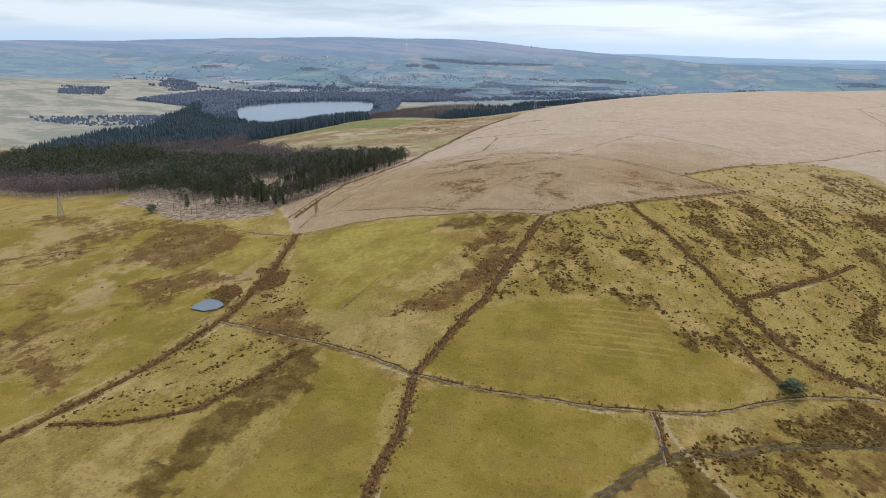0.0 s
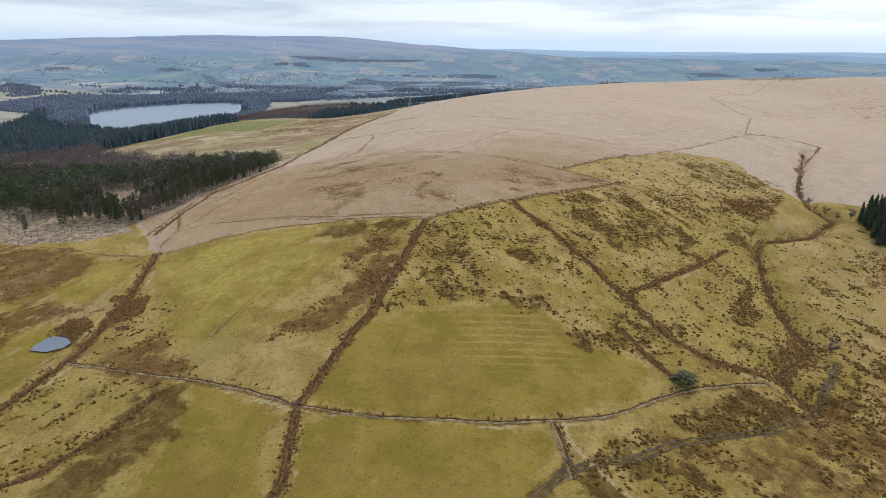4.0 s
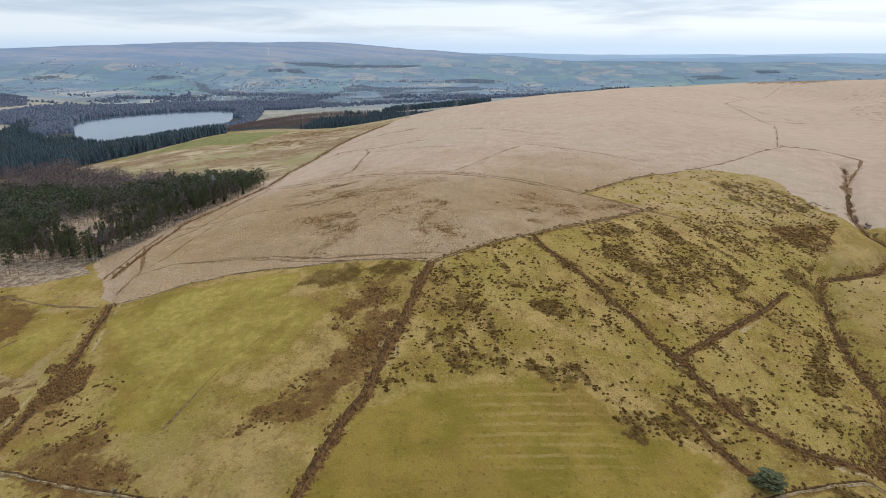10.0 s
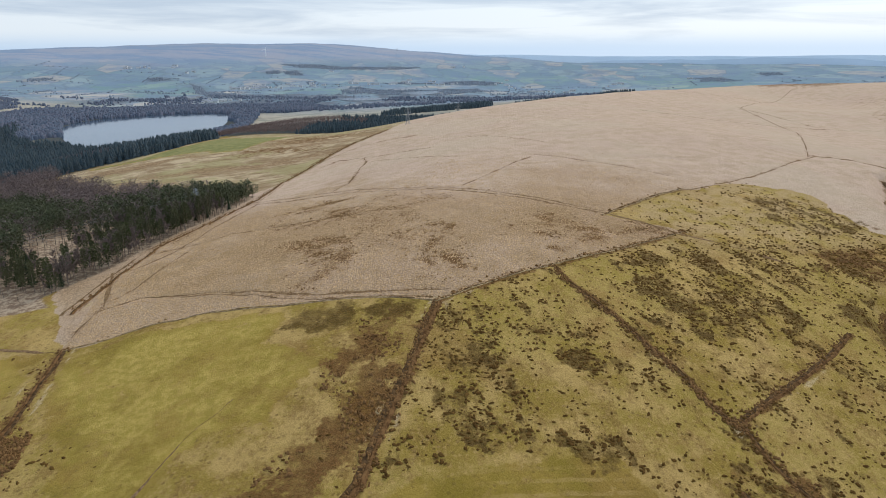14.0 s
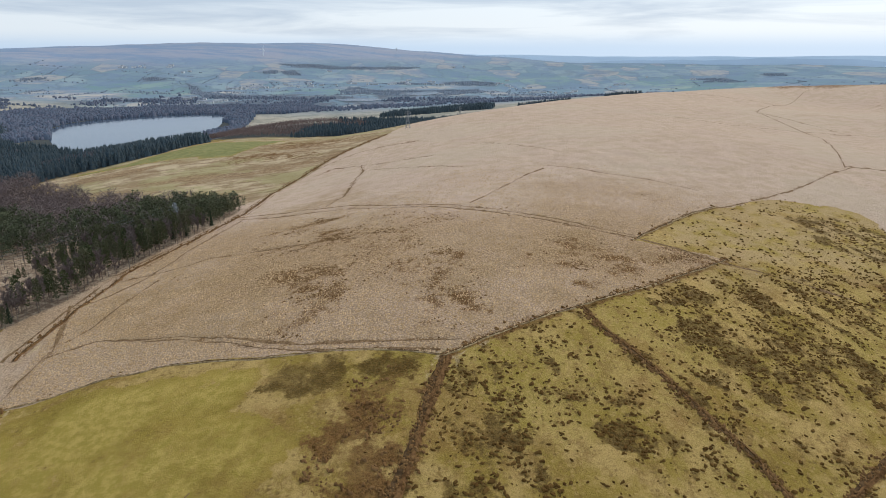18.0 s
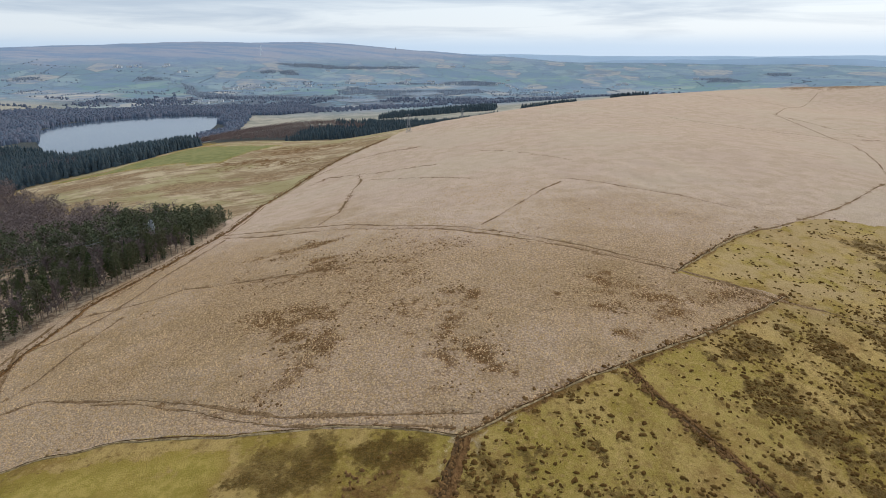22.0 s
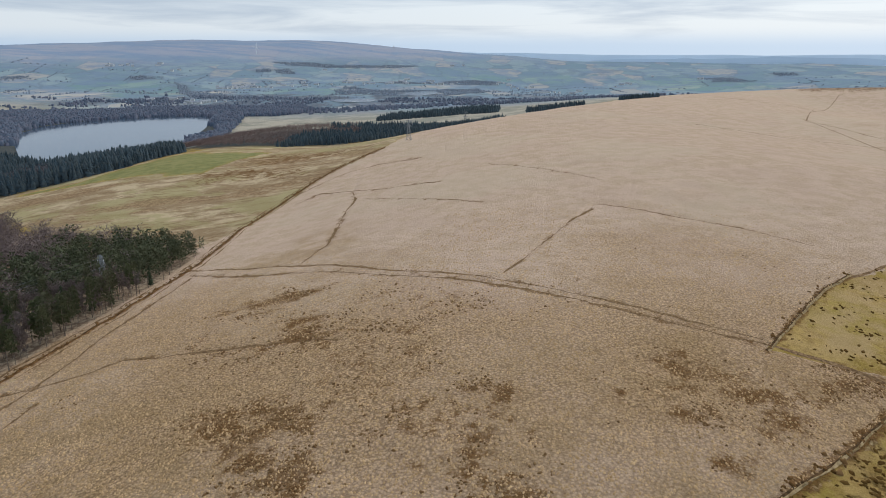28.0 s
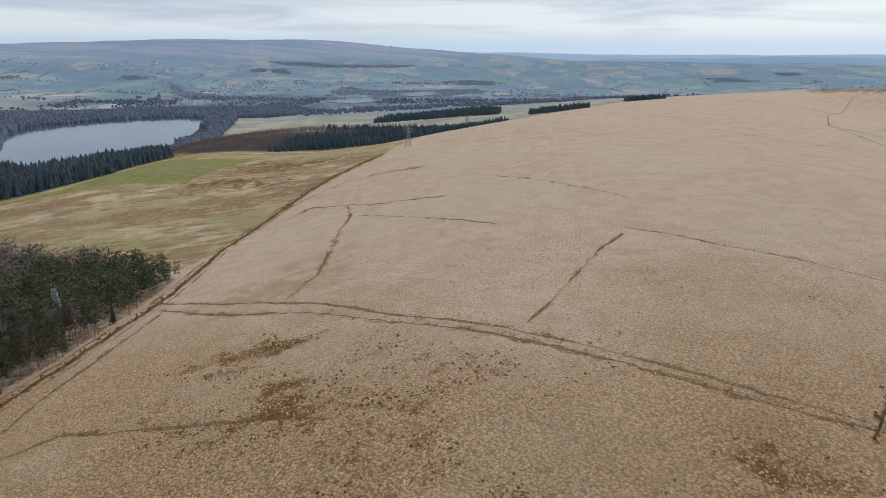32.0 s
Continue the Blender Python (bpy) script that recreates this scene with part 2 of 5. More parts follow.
    col = m.mix(m.math("MULTIPLY", mask("verge", 0.35, 0.70, 0.45), 0.85), col, m.mix(m.step(grain, 0.4, 0.6), (0.36, 0.27, 0.13), (0.56, 0.44, 0.26)))
    # bare earth and worn tracks
    col = m.mix(m.math("MULTIPLY", mask("track", 0.42, 0.68, 0.6), 0.8), col, m.mix(fine, (0.27, 0.20, 0.14), (0.46, 0.37, 0.265)))
    # wood floor
    col = m.mix(mask("floor", 0.35, 0.65, 0.3), col, m.mix(m.step(speck, 0.44, 0.58), (0.22, 0.15, 0.10), (0.46, 0.36, 0.25)))
    # blue-grey put into the forest ground to match the hazed trees
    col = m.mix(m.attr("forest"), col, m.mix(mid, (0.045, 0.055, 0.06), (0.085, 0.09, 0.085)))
    gain = m.n("ShaderNodeMixRGB", Fac=1.0)
    gain.blend_type = "MULTIPLY"
    m.put(col, gain.inputs["Color1"])
    gain.inputs["Color2"].default_value = (1.09, 1.06, 1.05, 1)
    col = gain.outputs[0]
    # far valley: small fields, rough grazing and woods on the tops
    warp = m.n("ShaderNodeMixRGB", Fac=0.5)
    wn = m.n("ShaderNodeTexNoise", Scale=0.004, Detail=4.0)
    m.t.links.new(m.pos(), wn.inputs["Vector"])
    wv = m.n("ShaderNodeVectorMath")
    wv.operation = "MULTIPLY_ADD"
    m.t.links.new(wn.outputs["Color"], wv.inputs[0])
    wv.inputs[1].default_value = (160, 160, 0)
    m.t.links.new(m.pos((1.0, 0.6, 1.0), 12), wv.inputs[2])
    fv = m.cells(0.0085, wv.outputs[0])
    cellr = m.n("ShaderNodeSeparateColor")
    m.t.links.new(fv.outputs["Color"], cellr.inputs[0])
    r1, r2 = cellr.outputs[0], cellr.outputs[1]
    # haze is painted into these colours: fields, woods and tops go blue-grey
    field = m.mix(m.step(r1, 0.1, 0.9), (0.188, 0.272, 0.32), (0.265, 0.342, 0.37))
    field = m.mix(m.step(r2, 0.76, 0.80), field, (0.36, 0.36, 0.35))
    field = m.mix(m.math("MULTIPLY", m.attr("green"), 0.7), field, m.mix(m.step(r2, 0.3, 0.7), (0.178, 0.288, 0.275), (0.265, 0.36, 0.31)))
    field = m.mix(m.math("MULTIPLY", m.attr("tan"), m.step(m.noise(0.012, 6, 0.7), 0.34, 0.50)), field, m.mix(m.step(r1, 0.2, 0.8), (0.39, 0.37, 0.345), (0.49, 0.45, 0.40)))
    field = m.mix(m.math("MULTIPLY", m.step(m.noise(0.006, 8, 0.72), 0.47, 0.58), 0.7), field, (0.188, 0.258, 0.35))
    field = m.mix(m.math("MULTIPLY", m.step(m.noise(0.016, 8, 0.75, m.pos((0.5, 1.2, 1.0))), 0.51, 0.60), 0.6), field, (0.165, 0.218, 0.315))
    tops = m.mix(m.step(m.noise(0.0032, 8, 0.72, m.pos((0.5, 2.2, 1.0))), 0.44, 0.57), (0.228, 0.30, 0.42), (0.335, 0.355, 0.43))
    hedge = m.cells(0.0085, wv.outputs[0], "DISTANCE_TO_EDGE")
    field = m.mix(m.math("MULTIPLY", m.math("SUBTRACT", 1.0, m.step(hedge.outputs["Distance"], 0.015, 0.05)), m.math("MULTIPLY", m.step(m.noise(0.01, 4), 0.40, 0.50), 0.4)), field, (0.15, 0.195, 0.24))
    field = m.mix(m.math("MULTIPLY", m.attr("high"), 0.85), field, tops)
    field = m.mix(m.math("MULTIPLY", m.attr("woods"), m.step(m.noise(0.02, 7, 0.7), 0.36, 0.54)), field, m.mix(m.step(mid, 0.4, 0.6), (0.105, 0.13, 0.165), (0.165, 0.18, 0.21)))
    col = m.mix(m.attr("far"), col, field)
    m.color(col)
    h = m.math("ADD", m.math("MULTIPLY", grain, 1.2), m.math("MULTIPLY", m.math("SUBTRACT", 1.0, dist), m.math("MULTIPLY", m.attr("moor"), 0.6)))
    m.bump(h, 0.8, 0.7)
    return m.m


def mat_simple(name, a, b, scale=2.0, rough=0.9, spread=None, lo=0.35, hi=0.65, bump=0.3, dist=0.05):
    """Two tones by noise; spread: a third tone by island or object."""
    m = Mat(name, rough, 0.04)
    f = m.noise(scale, 5, 0.6)
    col = m.mix(m.step(f, lo, hi), a, b)
    if spread:
        kind, tone, amount = spread
        r = m.island() if kind == "island" else m.each()
        col = m.mix(m.math("MULTIPLY", r, amount), col, tone)
    m.color(col)
    m.bump(f, bump, dist)
    return m.m


def mat_water(name, tint):
    m = Mat(name, 0.08, 0.5)
    m.color(tint)
    m.b.inputs["IOR"].default_value = 1.33
    m.b.inputs["Specular Tint"].default_value = (0.86, 0.93, 1.0, 1)
    m.bump(m.noise(0.25, 4, 0.6, m.pos((1.0, 2.5, 1.0))), 0.12, 0.3)
    return m.m


M_GROUND = mat_ground()
M_WATER = mat_water("reservoir_water", (0.07, 0.10, 0.14))
# pale blue-grey base colour stands in for the sky reflected in the pond
M_POND = mat_water("pond_water", (0.17, 0.19, 0.22))
M_RUSH = mat_simple("rush_tuft", (0.052, 0.027, 0.0072), (0.116, 0.059, 0.0165), 1.5, spread=("island", (0.17, 0.098, 0.028), 0.65))
M_MOORRUSH = mat_simple("moor_rush", (0.115, 0.06, 0.026), (0.21, 0.115, 0.05), 1.5, spread=("island", (0.29, 0.18, 0.085), 0.7))
M_TUSSOCK = mat_simple("moor_tussock", (0.54, 0.36, 0.185), (0.69, 0.475, 0.265), 0.08, spread=("island", (0.34, 0.215, 0.105), 0.75))
M_BRACKEN = mat_simple("dead_bracken", (0.105, 0.0521, 0.0197), (0.21, 0.112, 0.0426), 0.8, spread=("island", (0.28, 0.163, 0.0697), 0.5))
M_BANK = mat_simple("bank_turf", (0.21, 0.145, 0.07), (0.42, 0.31, 0.17), 0.7, bump=0.6, dist=0.2)
M_DITCH = mat_simple("ditch_peat", (0.052, 0.031, 0.0151), (0.14, 0.0808, 0.037), 0.6, bump=0.6, dist=0.2)
M_LITTER = mat_simple("bracken_bank", (0.08, 0.0391, 0.0151), (0.21, 0.112, 0.0454), 0.5, bump=0.7, dist=0.3)
M_PEAT = mat_simple("worn_peat", (0.125, 0.074, 0.036), (0.30, 0.19, 0.10), 1.1, bump=0.7, dist=0.2)
M_MUD = mat_simple("track_mud", (0.085, 0.062, 0.037), (0.165, 0.122, 0.075), 0.5, bump=0.4, dist=0.1)
M_SPRUCE = mat_simple("spruce_needles", (0.034, 0.048, 0.029), (0.06, 0.076, 0.043), 0.5, spread=("island", (0.06, 0.064, 0.035), 0.5))
# distant conifers: needles lightened and blued to paint in haze
M_FOREST_HAZED = mat_simple("forest_needles_hazed", (0.038, 0.062, 0.080), (0.066, 0.094, 0.110), 0.02, spread=("island", (0.075, 0.088, 0.088), 0.7))
M_PINE = mat_simple("pine_needles", (0.054, 0.070, 0.033), (0.115, 0.128, 0.058), 0.25, spread=("object", (0.145, 0.135, 0.085), 0.8))
M_PINES = mat_simple("pine_wood_needles", (0.052, 0.068, 0.038), (0.104, 0.116, 0.060), 0.05, spread=("island", (0.13, 0.125, 0.08), 0.7))
M_TWIG = mat_simple("bare_twigs", (0.13, 0.105, 0.095), (0.22, 0.175, 0.155), 0.4, spread=("object", (0.20, 0.145, 0.138), 0.7))
M_TWIGS = mat_simple("bare_wood", (0.17, 0.128, 0.125), (0.26, 0.198, 0.19), 0.03, spread=("island", (0.12, 0.10, 0.08), 0.6))
# far woods and scrub: haze painted in as a blue-grey tone
M_FARWOOD_HAZED = mat_simple("far_wood_hazed", (0.088, 0.118, 0.165), (0.125, 0.155, 0.205), 0.01, spread=("island", (0.155, 0.155, 0.195), 0.8))
M_BARK = mat_simple("bark", (0.17, 0.13, 0.10), (0.36, 0.29, 0.23), 3.0, bump=0.8)
M_STEEL = mat_simple("galvanised_steel", (0.22, 0.23, 0.24), (0.34, 0.35, 0.36), 0.8, rough=0.5)
M_GLASSY = mat_simple("insulator", (0.75, 0.78, 0.80), (0.85, 0.87, 0.88), 1.0, rough=0.3)
M_RENDERED = mat_simple("house_wall", (0.74, 0.74, 0.73), (0.84, 0.84, 0.83), 0.2, spread=("object", (0.50, 0.48, 0.46), 0.6))
M_SLATE = mat_simple("slate_roof", (0.26, 0.29, 0.34), (0.38, 0.41, 0.46), 0.5, spread=("object", (0.5, 0.5, 0.5), 0.5))
# trees farther off, paler and bluer to paint in thicker haze
M_VALLEY_HAZED = mat_simple("valley_trees", (0.175, 0.225, 0.285), (0.225, 0.27, 0.325), 0.01, spread=("island", (0.23, 0.245, 0.28), 0.7))
M_WINDOW = mat_simple("window_glass", (0.05, 0.06, 0.07), (0.09, 0.10, 0.11), 0.4, rough=0.15)


# ---- mesh helpers ----
def mesh_from(name, verts, faces, mats, index=None):
    """A mesh out of numpy arrays; faces all triangles or all quads."""
    verts, faces = np.asarray(verts, np.float32), np.asarray(faces, np.int32)
    me = bpy.data.meshes.new(name)
    k = faces.shape[1]
    me.vertices.add(len(verts))
    me.vertices.foreach_set("co", verts.ravel())
    me.loops.add(faces.size)
    me.loops.foreach_set("vertex_index", faces.ravel())
    me.polygons.add(len(faces))
    me.polygons.foreach_set("loop_start", np.arange(len(faces), dtype=np.int32) * k)
    for mt in mats:
        me.materials.append(mt)
    if index is not None:
        me.polygons.foreach_set("material_index", np.asarray(index, np.int32))
    me.update(calc_edges=True)
    return me


def scatter(name, protos, places, mat, label, category, shade=False):
    """Many like pieces in one mesh. protos: (verts, tris); places: rows of x, y, z, size, height, yaw, proto."""
    vs, fs, base = [], [], 0
    places = np.asarray(places, float)
    for k, (pv, pf) in enumerate(protos):
        rows = places[places[:, 6].astype(int) % len(protos) == k]
        if not len(rows):
            continue
        ca, sa = np.cos(rows[:, 5]), np.sin(rows[:, 5])
        x = (pv[None, :, 0] * ca[:, None] - pv[None, :, 1] * sa[:, None]) * rows[:, 3:4] + rows[:, 0:1]
        y = (pv[None, :, 0] * sa[:, None] + pv[None, :, 1] * ca[:, None]) * rows[:, 3:4] + rows[:, 1:2]
        z = pv[None, :, 2] * rows[:, 4:5] + rows[:, 2:3]
        vs.append(np.stack([x, y, z], -1).reshape(-1, 3))
        f = pf[None] + (np.arange(len(rows)) * len(pv))[:, None, None] + base
        fs.append(f.reshape(-1, 3))
        base += len(rows) * len(pv)
    ob = new(name, mesh_from(name, np.concatenate(vs), np.concatenate(fs), [mat]))
    return tagged(ob, label, category, kind="stuff")


def part(name, bm, material, parent, label=""):
    me = bpy.data.meshes.new(name)
    bm.to_mesh(me)
    bm.free()
    me.materials.append(material)
    ob = new(name, me)
    ob.parent = parent
    return tagged(ob, label)


def bar(bm, a, b, r, sides=4, r2=None):
    """A straight bar from a to b."""
    a, b = Vector(a), Vector(b)
    d = b - a
    q = d.to_track_quat("Z", "Y").to_matrix()
    rings = []
    for p, rad in ((a, r), (b, r if r2 is None else r2)):
        rings.append([bm.verts.new(p + q @ Vector((rad * math.cos(6.2832 * (k + 0.5) / sides), rad * math.sin(6.2832 * (k + 0.5) / sides), 0))) for k in range(sides)])
    for k in range(sides):
        bm.faces.new((rings[0][k], rings[0][(k + 1) % sides], rings[1][(k + 1) % sides], rings[1][k]))
    bm.faces.new(rings[1])
    bm.faces.new(rings[0][::-1])


def box(bm, x0, y0, z0, x1, y1, z1):
    v = [bm.verts.new(p) for p in ((x0, y0, z0), (x1, y0, z0), (x1, y1, z0), (x0, y1, z0), (x0, y0, z1), (x1, y0, z1), (x1, y1, z1), (x0, y1, z1))]
    for f in ((3, 2, 1, 0), (4, 5, 6, 7), (0, 1, 5, 4), (1, 2, 6, 5), (2, 3, 7, 6), (3, 0, 4, 7)):
        bm.faces.new([v[i] for i in f])


# ---- the lie of the land ----
NEAR = []
NEAR.append([-1, -1, -16, -38, -43, -19, 2, 20])
NEAR.append([-6, -20, -8, 1, -58, -27, -3, 10])
NEAR.append([8, 16, 8, 52, -9, -20, -11, -2])
NEAR.append([-8, 21, 12, 42, 18, -6, -14, -15])
NEAR.append([-26, 2, -2, 39, 40, 7, -17, -23])
NEAR.append([-5, 28, 17, 32, 29, -2, -25, -20])
NEAR.append([16, 36, 24, 45, 35, 7, -7, -16])
NEAR.append([11, 25, -8, 13, 38, 13, -25, -42])
NEAR.append([-12, 36, 31, -15, 11, 22, 8, -62])
FAR = []
FAR.append([1, -16, -33, -37, -16, 5, -7, -10, -5, -3, -5])
FAR.append([27, 13, -1, -25, -29, 19, 29, 29, 17, 2, -10])
FAR.append([25, 29, 33, 5, -53, 14, 66, 54, 25, 3, -10])
FAR.append([20, 33, 44, 26, -83, -1, 101, 45, 11, 0, -5])
FAR.append([84, 46, 7, -15, -59, -38, 8, -7, -7, 0, 2])
FAR.append([100, 78, 2, -61, -35, -37, -71, -49, -10, 4, -4])
FAR.append([110, 118, 98, 36, 1, -66, -80, -16, 20, 9, -28])
FAR.append([85, 122, 159, 174, 124, 51, 38, 42, 58, 3, -60])
FAR.append([-52, 28, 106, 173, 189, 115, 50, 0, 10, -23, -80])
LAKE_Z = -46.0
LAKE = [(-785, 1530), (-852, 1640), (-890, 1750), (-876, 1840), (-800, 1935), (-716, 1995), (-625, 2015), (-584, 1975), (-548, 1820), (-528, 1690), (-505, 1560), (-520, 1460), (-560, 1340), (-600, 1285), (-650, 1310), (-705, 1400)]
FAR_WATERS = ([(-368, 2475), (-335, 2425), (-290, 2410), (-243, 2430), (-225, 2480), (-240, 2530), (-290, 2545), (-340, 2530)], [(-152, 2715), (-95, 2660), (-30, 2770), (-56, 2920), (-142, 2850)])
FAR_Z = (-41.5, -40.0)
POND = [(-171.5, 272.5), (-172, 277.5), (-170.5, 284.5), (-168.5, 285.5), (-165.5, 285), (-162.5, 283), (-159.5, 279.5), (-160, 275), (-164.5, 271)]
POND_Z = -1.6


def bspline(u):
    u = np.abs(u)
    return np.where(u < 1, (4 - 6 * u ** 2 + 3 * u ** 3) / 6, np.where(u < 2, (2 - u) ** 3 / 6, 0))


def lattice(x, y, grid, x0, y0, step):
    g = np.array(grid, float)
    bx = bspline((x[:, None] - (x0 + step * np.arange(g.shape[1]))) / step)
    by = bspline((y[:, None] - (y0 + step * np.arange(g.shape[0]))) / step)
    return np.einsum("nj,ji,ni->n", by, g, bx)


def hash01(ix, iy, seed):
    n = (ix * 374761393 + iy * 668265263 + seed * 974634177) & 0x7FFFFFFF
    n = ((n ^ (n >> 13)) * 1274126177) & 0x7FFFFFFF
    return ((n ^ (n >> 16)) & 0xFFFF) / 65535.0


def vnoise(x, y, size, seed=0, octaves=4):
    """Smooth noise, 0 to 1."""
    total, amp, norm = 0.0, 1.0, 0.0
    for o in range(octaves):
        u, v = x / size, y / size
        ix, iy = np.floor(u).astype(np.int64), np.floor(v).astype(np.int64)
        fx, fy = u - ix, v - iy
        fx, fy = fx * fx * (3 - 2 * fx), fy * fy * (3 - 2 * fy)
        s = seed + 17 * o
        a, b = hash01(ix, iy, s), hash01(ix + 1, iy, s)
        c, d = hash01(ix, iy + 1, s), hash01(ix + 1, iy + 1, s)
        total = total + amp * ((a * (1 - fx) + b * fx) * (1 - fy) + (c * (1 - fx) + d * fx) * fy)
        norm += amp
        amp, size = amp * 0.55, size * 0.48
    return total / norm


def line_dist(x, y, pts):
    """Distance to a polyline, and the side (positive on its left)."""
    best, side = np.full(x.shape, 1e9), np.zeros(x.shape)
    for (ax, ay), (bx, by) in zip(pts[:-1], pts[1:]):
        dx, dy = bx - ax, by - ay
        L = dx * dx + dy * dy + 1e-9
        t = np.clip(((x - ax) * dx + (y - ay) * dy) / L, 0, 1)
        ex, ey = x - ax - t * dx, y - ay - t * dy
        dist = np.hypot(ex, ey)
        near = dist < best
        best = np.where(near, dist, best)
        side = np.where(near, np.sign(dx * ey - dy * ex), side)
    return best, side


def poly_sd(x, y, pts):
    """Signed distance to a polygon, positive inside."""
    inside = np.zeros(x.shape, bool)
    ring = list(pts) + [pts[0]]
    for (ax, ay), (bx, by) in zip(ring[:-1], ring[1:]):
        cross = ((ay > y) != (by > y)) & (x < (bx - ax) * (y - ay) / (by - ay + 1e-12) + ax)
        inside ^= cross
    d, _ = line_dist(x, y, ring)
    return np.where(inside, d, -d)


def smooth(v, lo, hi):
    t = np.clip((v - lo) / (hi - lo), 0, 1)
    return t * t * (3 - 2 * t)


STREAM = [(300, 598), (270, 540), (243, 488), (236, 456), (240, 434), (215, 410), (178, 396), (172, 385), (161, 350), (157, 326), (158, 306), (159, 294), (134, 273), (140, 250)]


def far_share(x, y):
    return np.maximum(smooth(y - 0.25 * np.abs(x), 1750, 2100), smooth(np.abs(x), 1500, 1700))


def height(x, y):
    x, y = np.atleast_1d(np.asarray(x, float)), np.atleast_1d(np.asarray(y, float))
    z = lattice(x, y, NEAR, -480, 80, 160) + lattice(x, y, FAR, -3500, -700, 700)
    z = z + far_share(x, y) * (vnoise(x, y, 420, 31) - 0.5) * 30
    near = (np.abs(x) < 1500) & (y < 3100)
    if near.any():
        xn, yn, zn = x[near], y[near], z[near]
        sd = poly_sd(xn, yn, LAKE)
        zn = np.where(sd > -260, np.maximum(zn, LAKE_Z + 1.0), zn)
        zn = zn + (LAKE_Z - 4.0 - zn) * smooth(sd, -25, 12)
        for outline, level in zip(FAR_WATERS, FAR_Z):
            zn = zn + (level - 1.5 - zn) * smooth(poly_sd(xn, yn, outline), -90, -5)
        sp = poly_sd(xn, yn, POND)
        zn = zn + (POND_Z - 0.7 - zn) * smooth(sp, -7, 1.0)
        dist, _ = line_dist(xn, yn, STREAM)
        zn = zn - 4.6 * np.exp(-(dist / 6.5) ** 2)
        z[near] = zn
    return z


def geo_axis(lo, hi, step, out_lo, out_hi, grow, cap):
    """Even steps within lo..hi, growing outwards to the two ends."""
    mid = list(np.arange(lo, hi + 0.01, step))
    up, s = [], step
    while (up[-1] if up else hi) < out_hi:
        s = min(s * grow, cap)
        up.append((up[-1] if up else hi) + s)
    down, s = [], step
    while (down[-1] if down else lo) > out_lo:
        s = min(s * grow, cap)
        down.append((down[-1] if down else lo) - s)
    return np.array(down[::-1] + mid + up)


# land cover, in metres on the plan
MOOR = [(-157, 363), (-142, 367), (-126, 373), (-102, 376), (-77, 371), (-52, 368), (-29, 365), (-13, 361), (3, 372), (22, 385), (42, 398), (66, 415), (97, 441), (109, 452), (70, 462), (93, 487), (114, 512), (134, 528), (160, 550), (182, 554), (203, 546)]
MOOR += [(218, 524), (226, 496), (230, 476), (262, 455), (330, 430), (700, 480), (1200, 900), (1000, 1700), (500, 1900), (200, 1500), (-20, 1150), (-77, 945), (-108, 886), (-125, 840), (-140, 778), (-154, 711), (-151, 620), (-157, 554), (-163, 519), (-170, 490), (-172, 430)]
MEADOWS = []
MEADOWS.append([(-49, 225), (-37, 266), (-31, 274), (36, 292), (54, 268), (78, 260), (70, 240), (34, 225), (0, 219)])
MEADOWS.append([(-150, 352), (-126, 368), (-77, 367), (-68, 360), (-72, 345), (-52, 330), (-62, 302), (-82, 300), (-96, 268), (-112, 268), (-122, 300), (-142, 322)])
MEADOWS.append([(-49, 216), (34, 218), (33, 203), (14, 180), (-20, 150), (-48, 160)])
MEADOWS.append([(-90, 236), (-57, 221), (-56, 150), (-98, 150), (-88, 210)])
MEADOWS.append([(-193, 333), (-177, 365), (-160, 344), (-166, 308), (-187, 317)])
MEADOWS.append([(-447, 949), (-417, 936), (-352, 939), (-321, 942), (-249, 913), (-234, 979), (-206, 1050), (-289, 1100), (-335, 1130), (-348, 1041), (-385, 955)])
BROWNS = []
BROWNS.append([(-35, 324), (-26, 322), (-30, 298), (-38, 283), (-46, 274), (-56, 267), (-70, 263), (-69, 270), (-58, 280), (-51, 292), (-42, 305), (-38, 314)])
BROWNS.append([(-44, 349), (-28, 356), (-22, 350), (-25, 340), (-29, 327), (-38, 322), (-44, 312), (-50, 314), (-47, 330)])
BROWNS.append([(-263, 404), (-226, 392), (-187, 368), (-190, 344), (-197, 326), (-215, 318), (-255, 330)])
BROWNS.append([(-238, 300), (-201, 318), (-181, 320), (-160, 311), (-163, 301), (-175, 292), (-200, 285)])
BROWNS.append([(-223, 213), (-233, 243), (-191, 219), (-185, 198)])
BROWNS.append([(-262, 330), (-250, 350), (-230, 340), (-245, 322)])
BROWNS.append([(172, 442), (194, 455), (206, 456), (197, 426), (186, 420), (168, 420)])
BROWNS.append([(125, 270), (137, 288), (157, 306), (162, 297), (150, 278), (127, 264)])
BROWNS.append([(84, 296), (93, 290), (100, 277), (120, 269), (100, 268), (88, 284)])
BROWNS.append([(-173, 289), (-163, 296), (-153, 282), (-151, 268), (-158, 268), (-163, 281)])
BROWNS.append([(-149, 272), (-135, 263), (-122, 266), (-118, 274), (-96, 247), (-105, 243), (-138, 256)])
BROWNS.append([(-249, 913), (-136, 956), (-111, 967), (-202, 1003), (-208, 939), (-145, 873), (-219, 884)])
BROWNS.append([(-301, 758), (-247, 756), (-191, 719), (-181, 679), (-269, 722)])
LITTER_BEDS = [[(-155.5, 314), (-139, 309), (-135, 291), (-137.5, 283), (-147.5, 285.5), (-151.5, 299.5)], [(-173.5, 296), (-159, 293.5), (-155, 287), (-159.5, 282.5), (-165.5, 286.5)]]
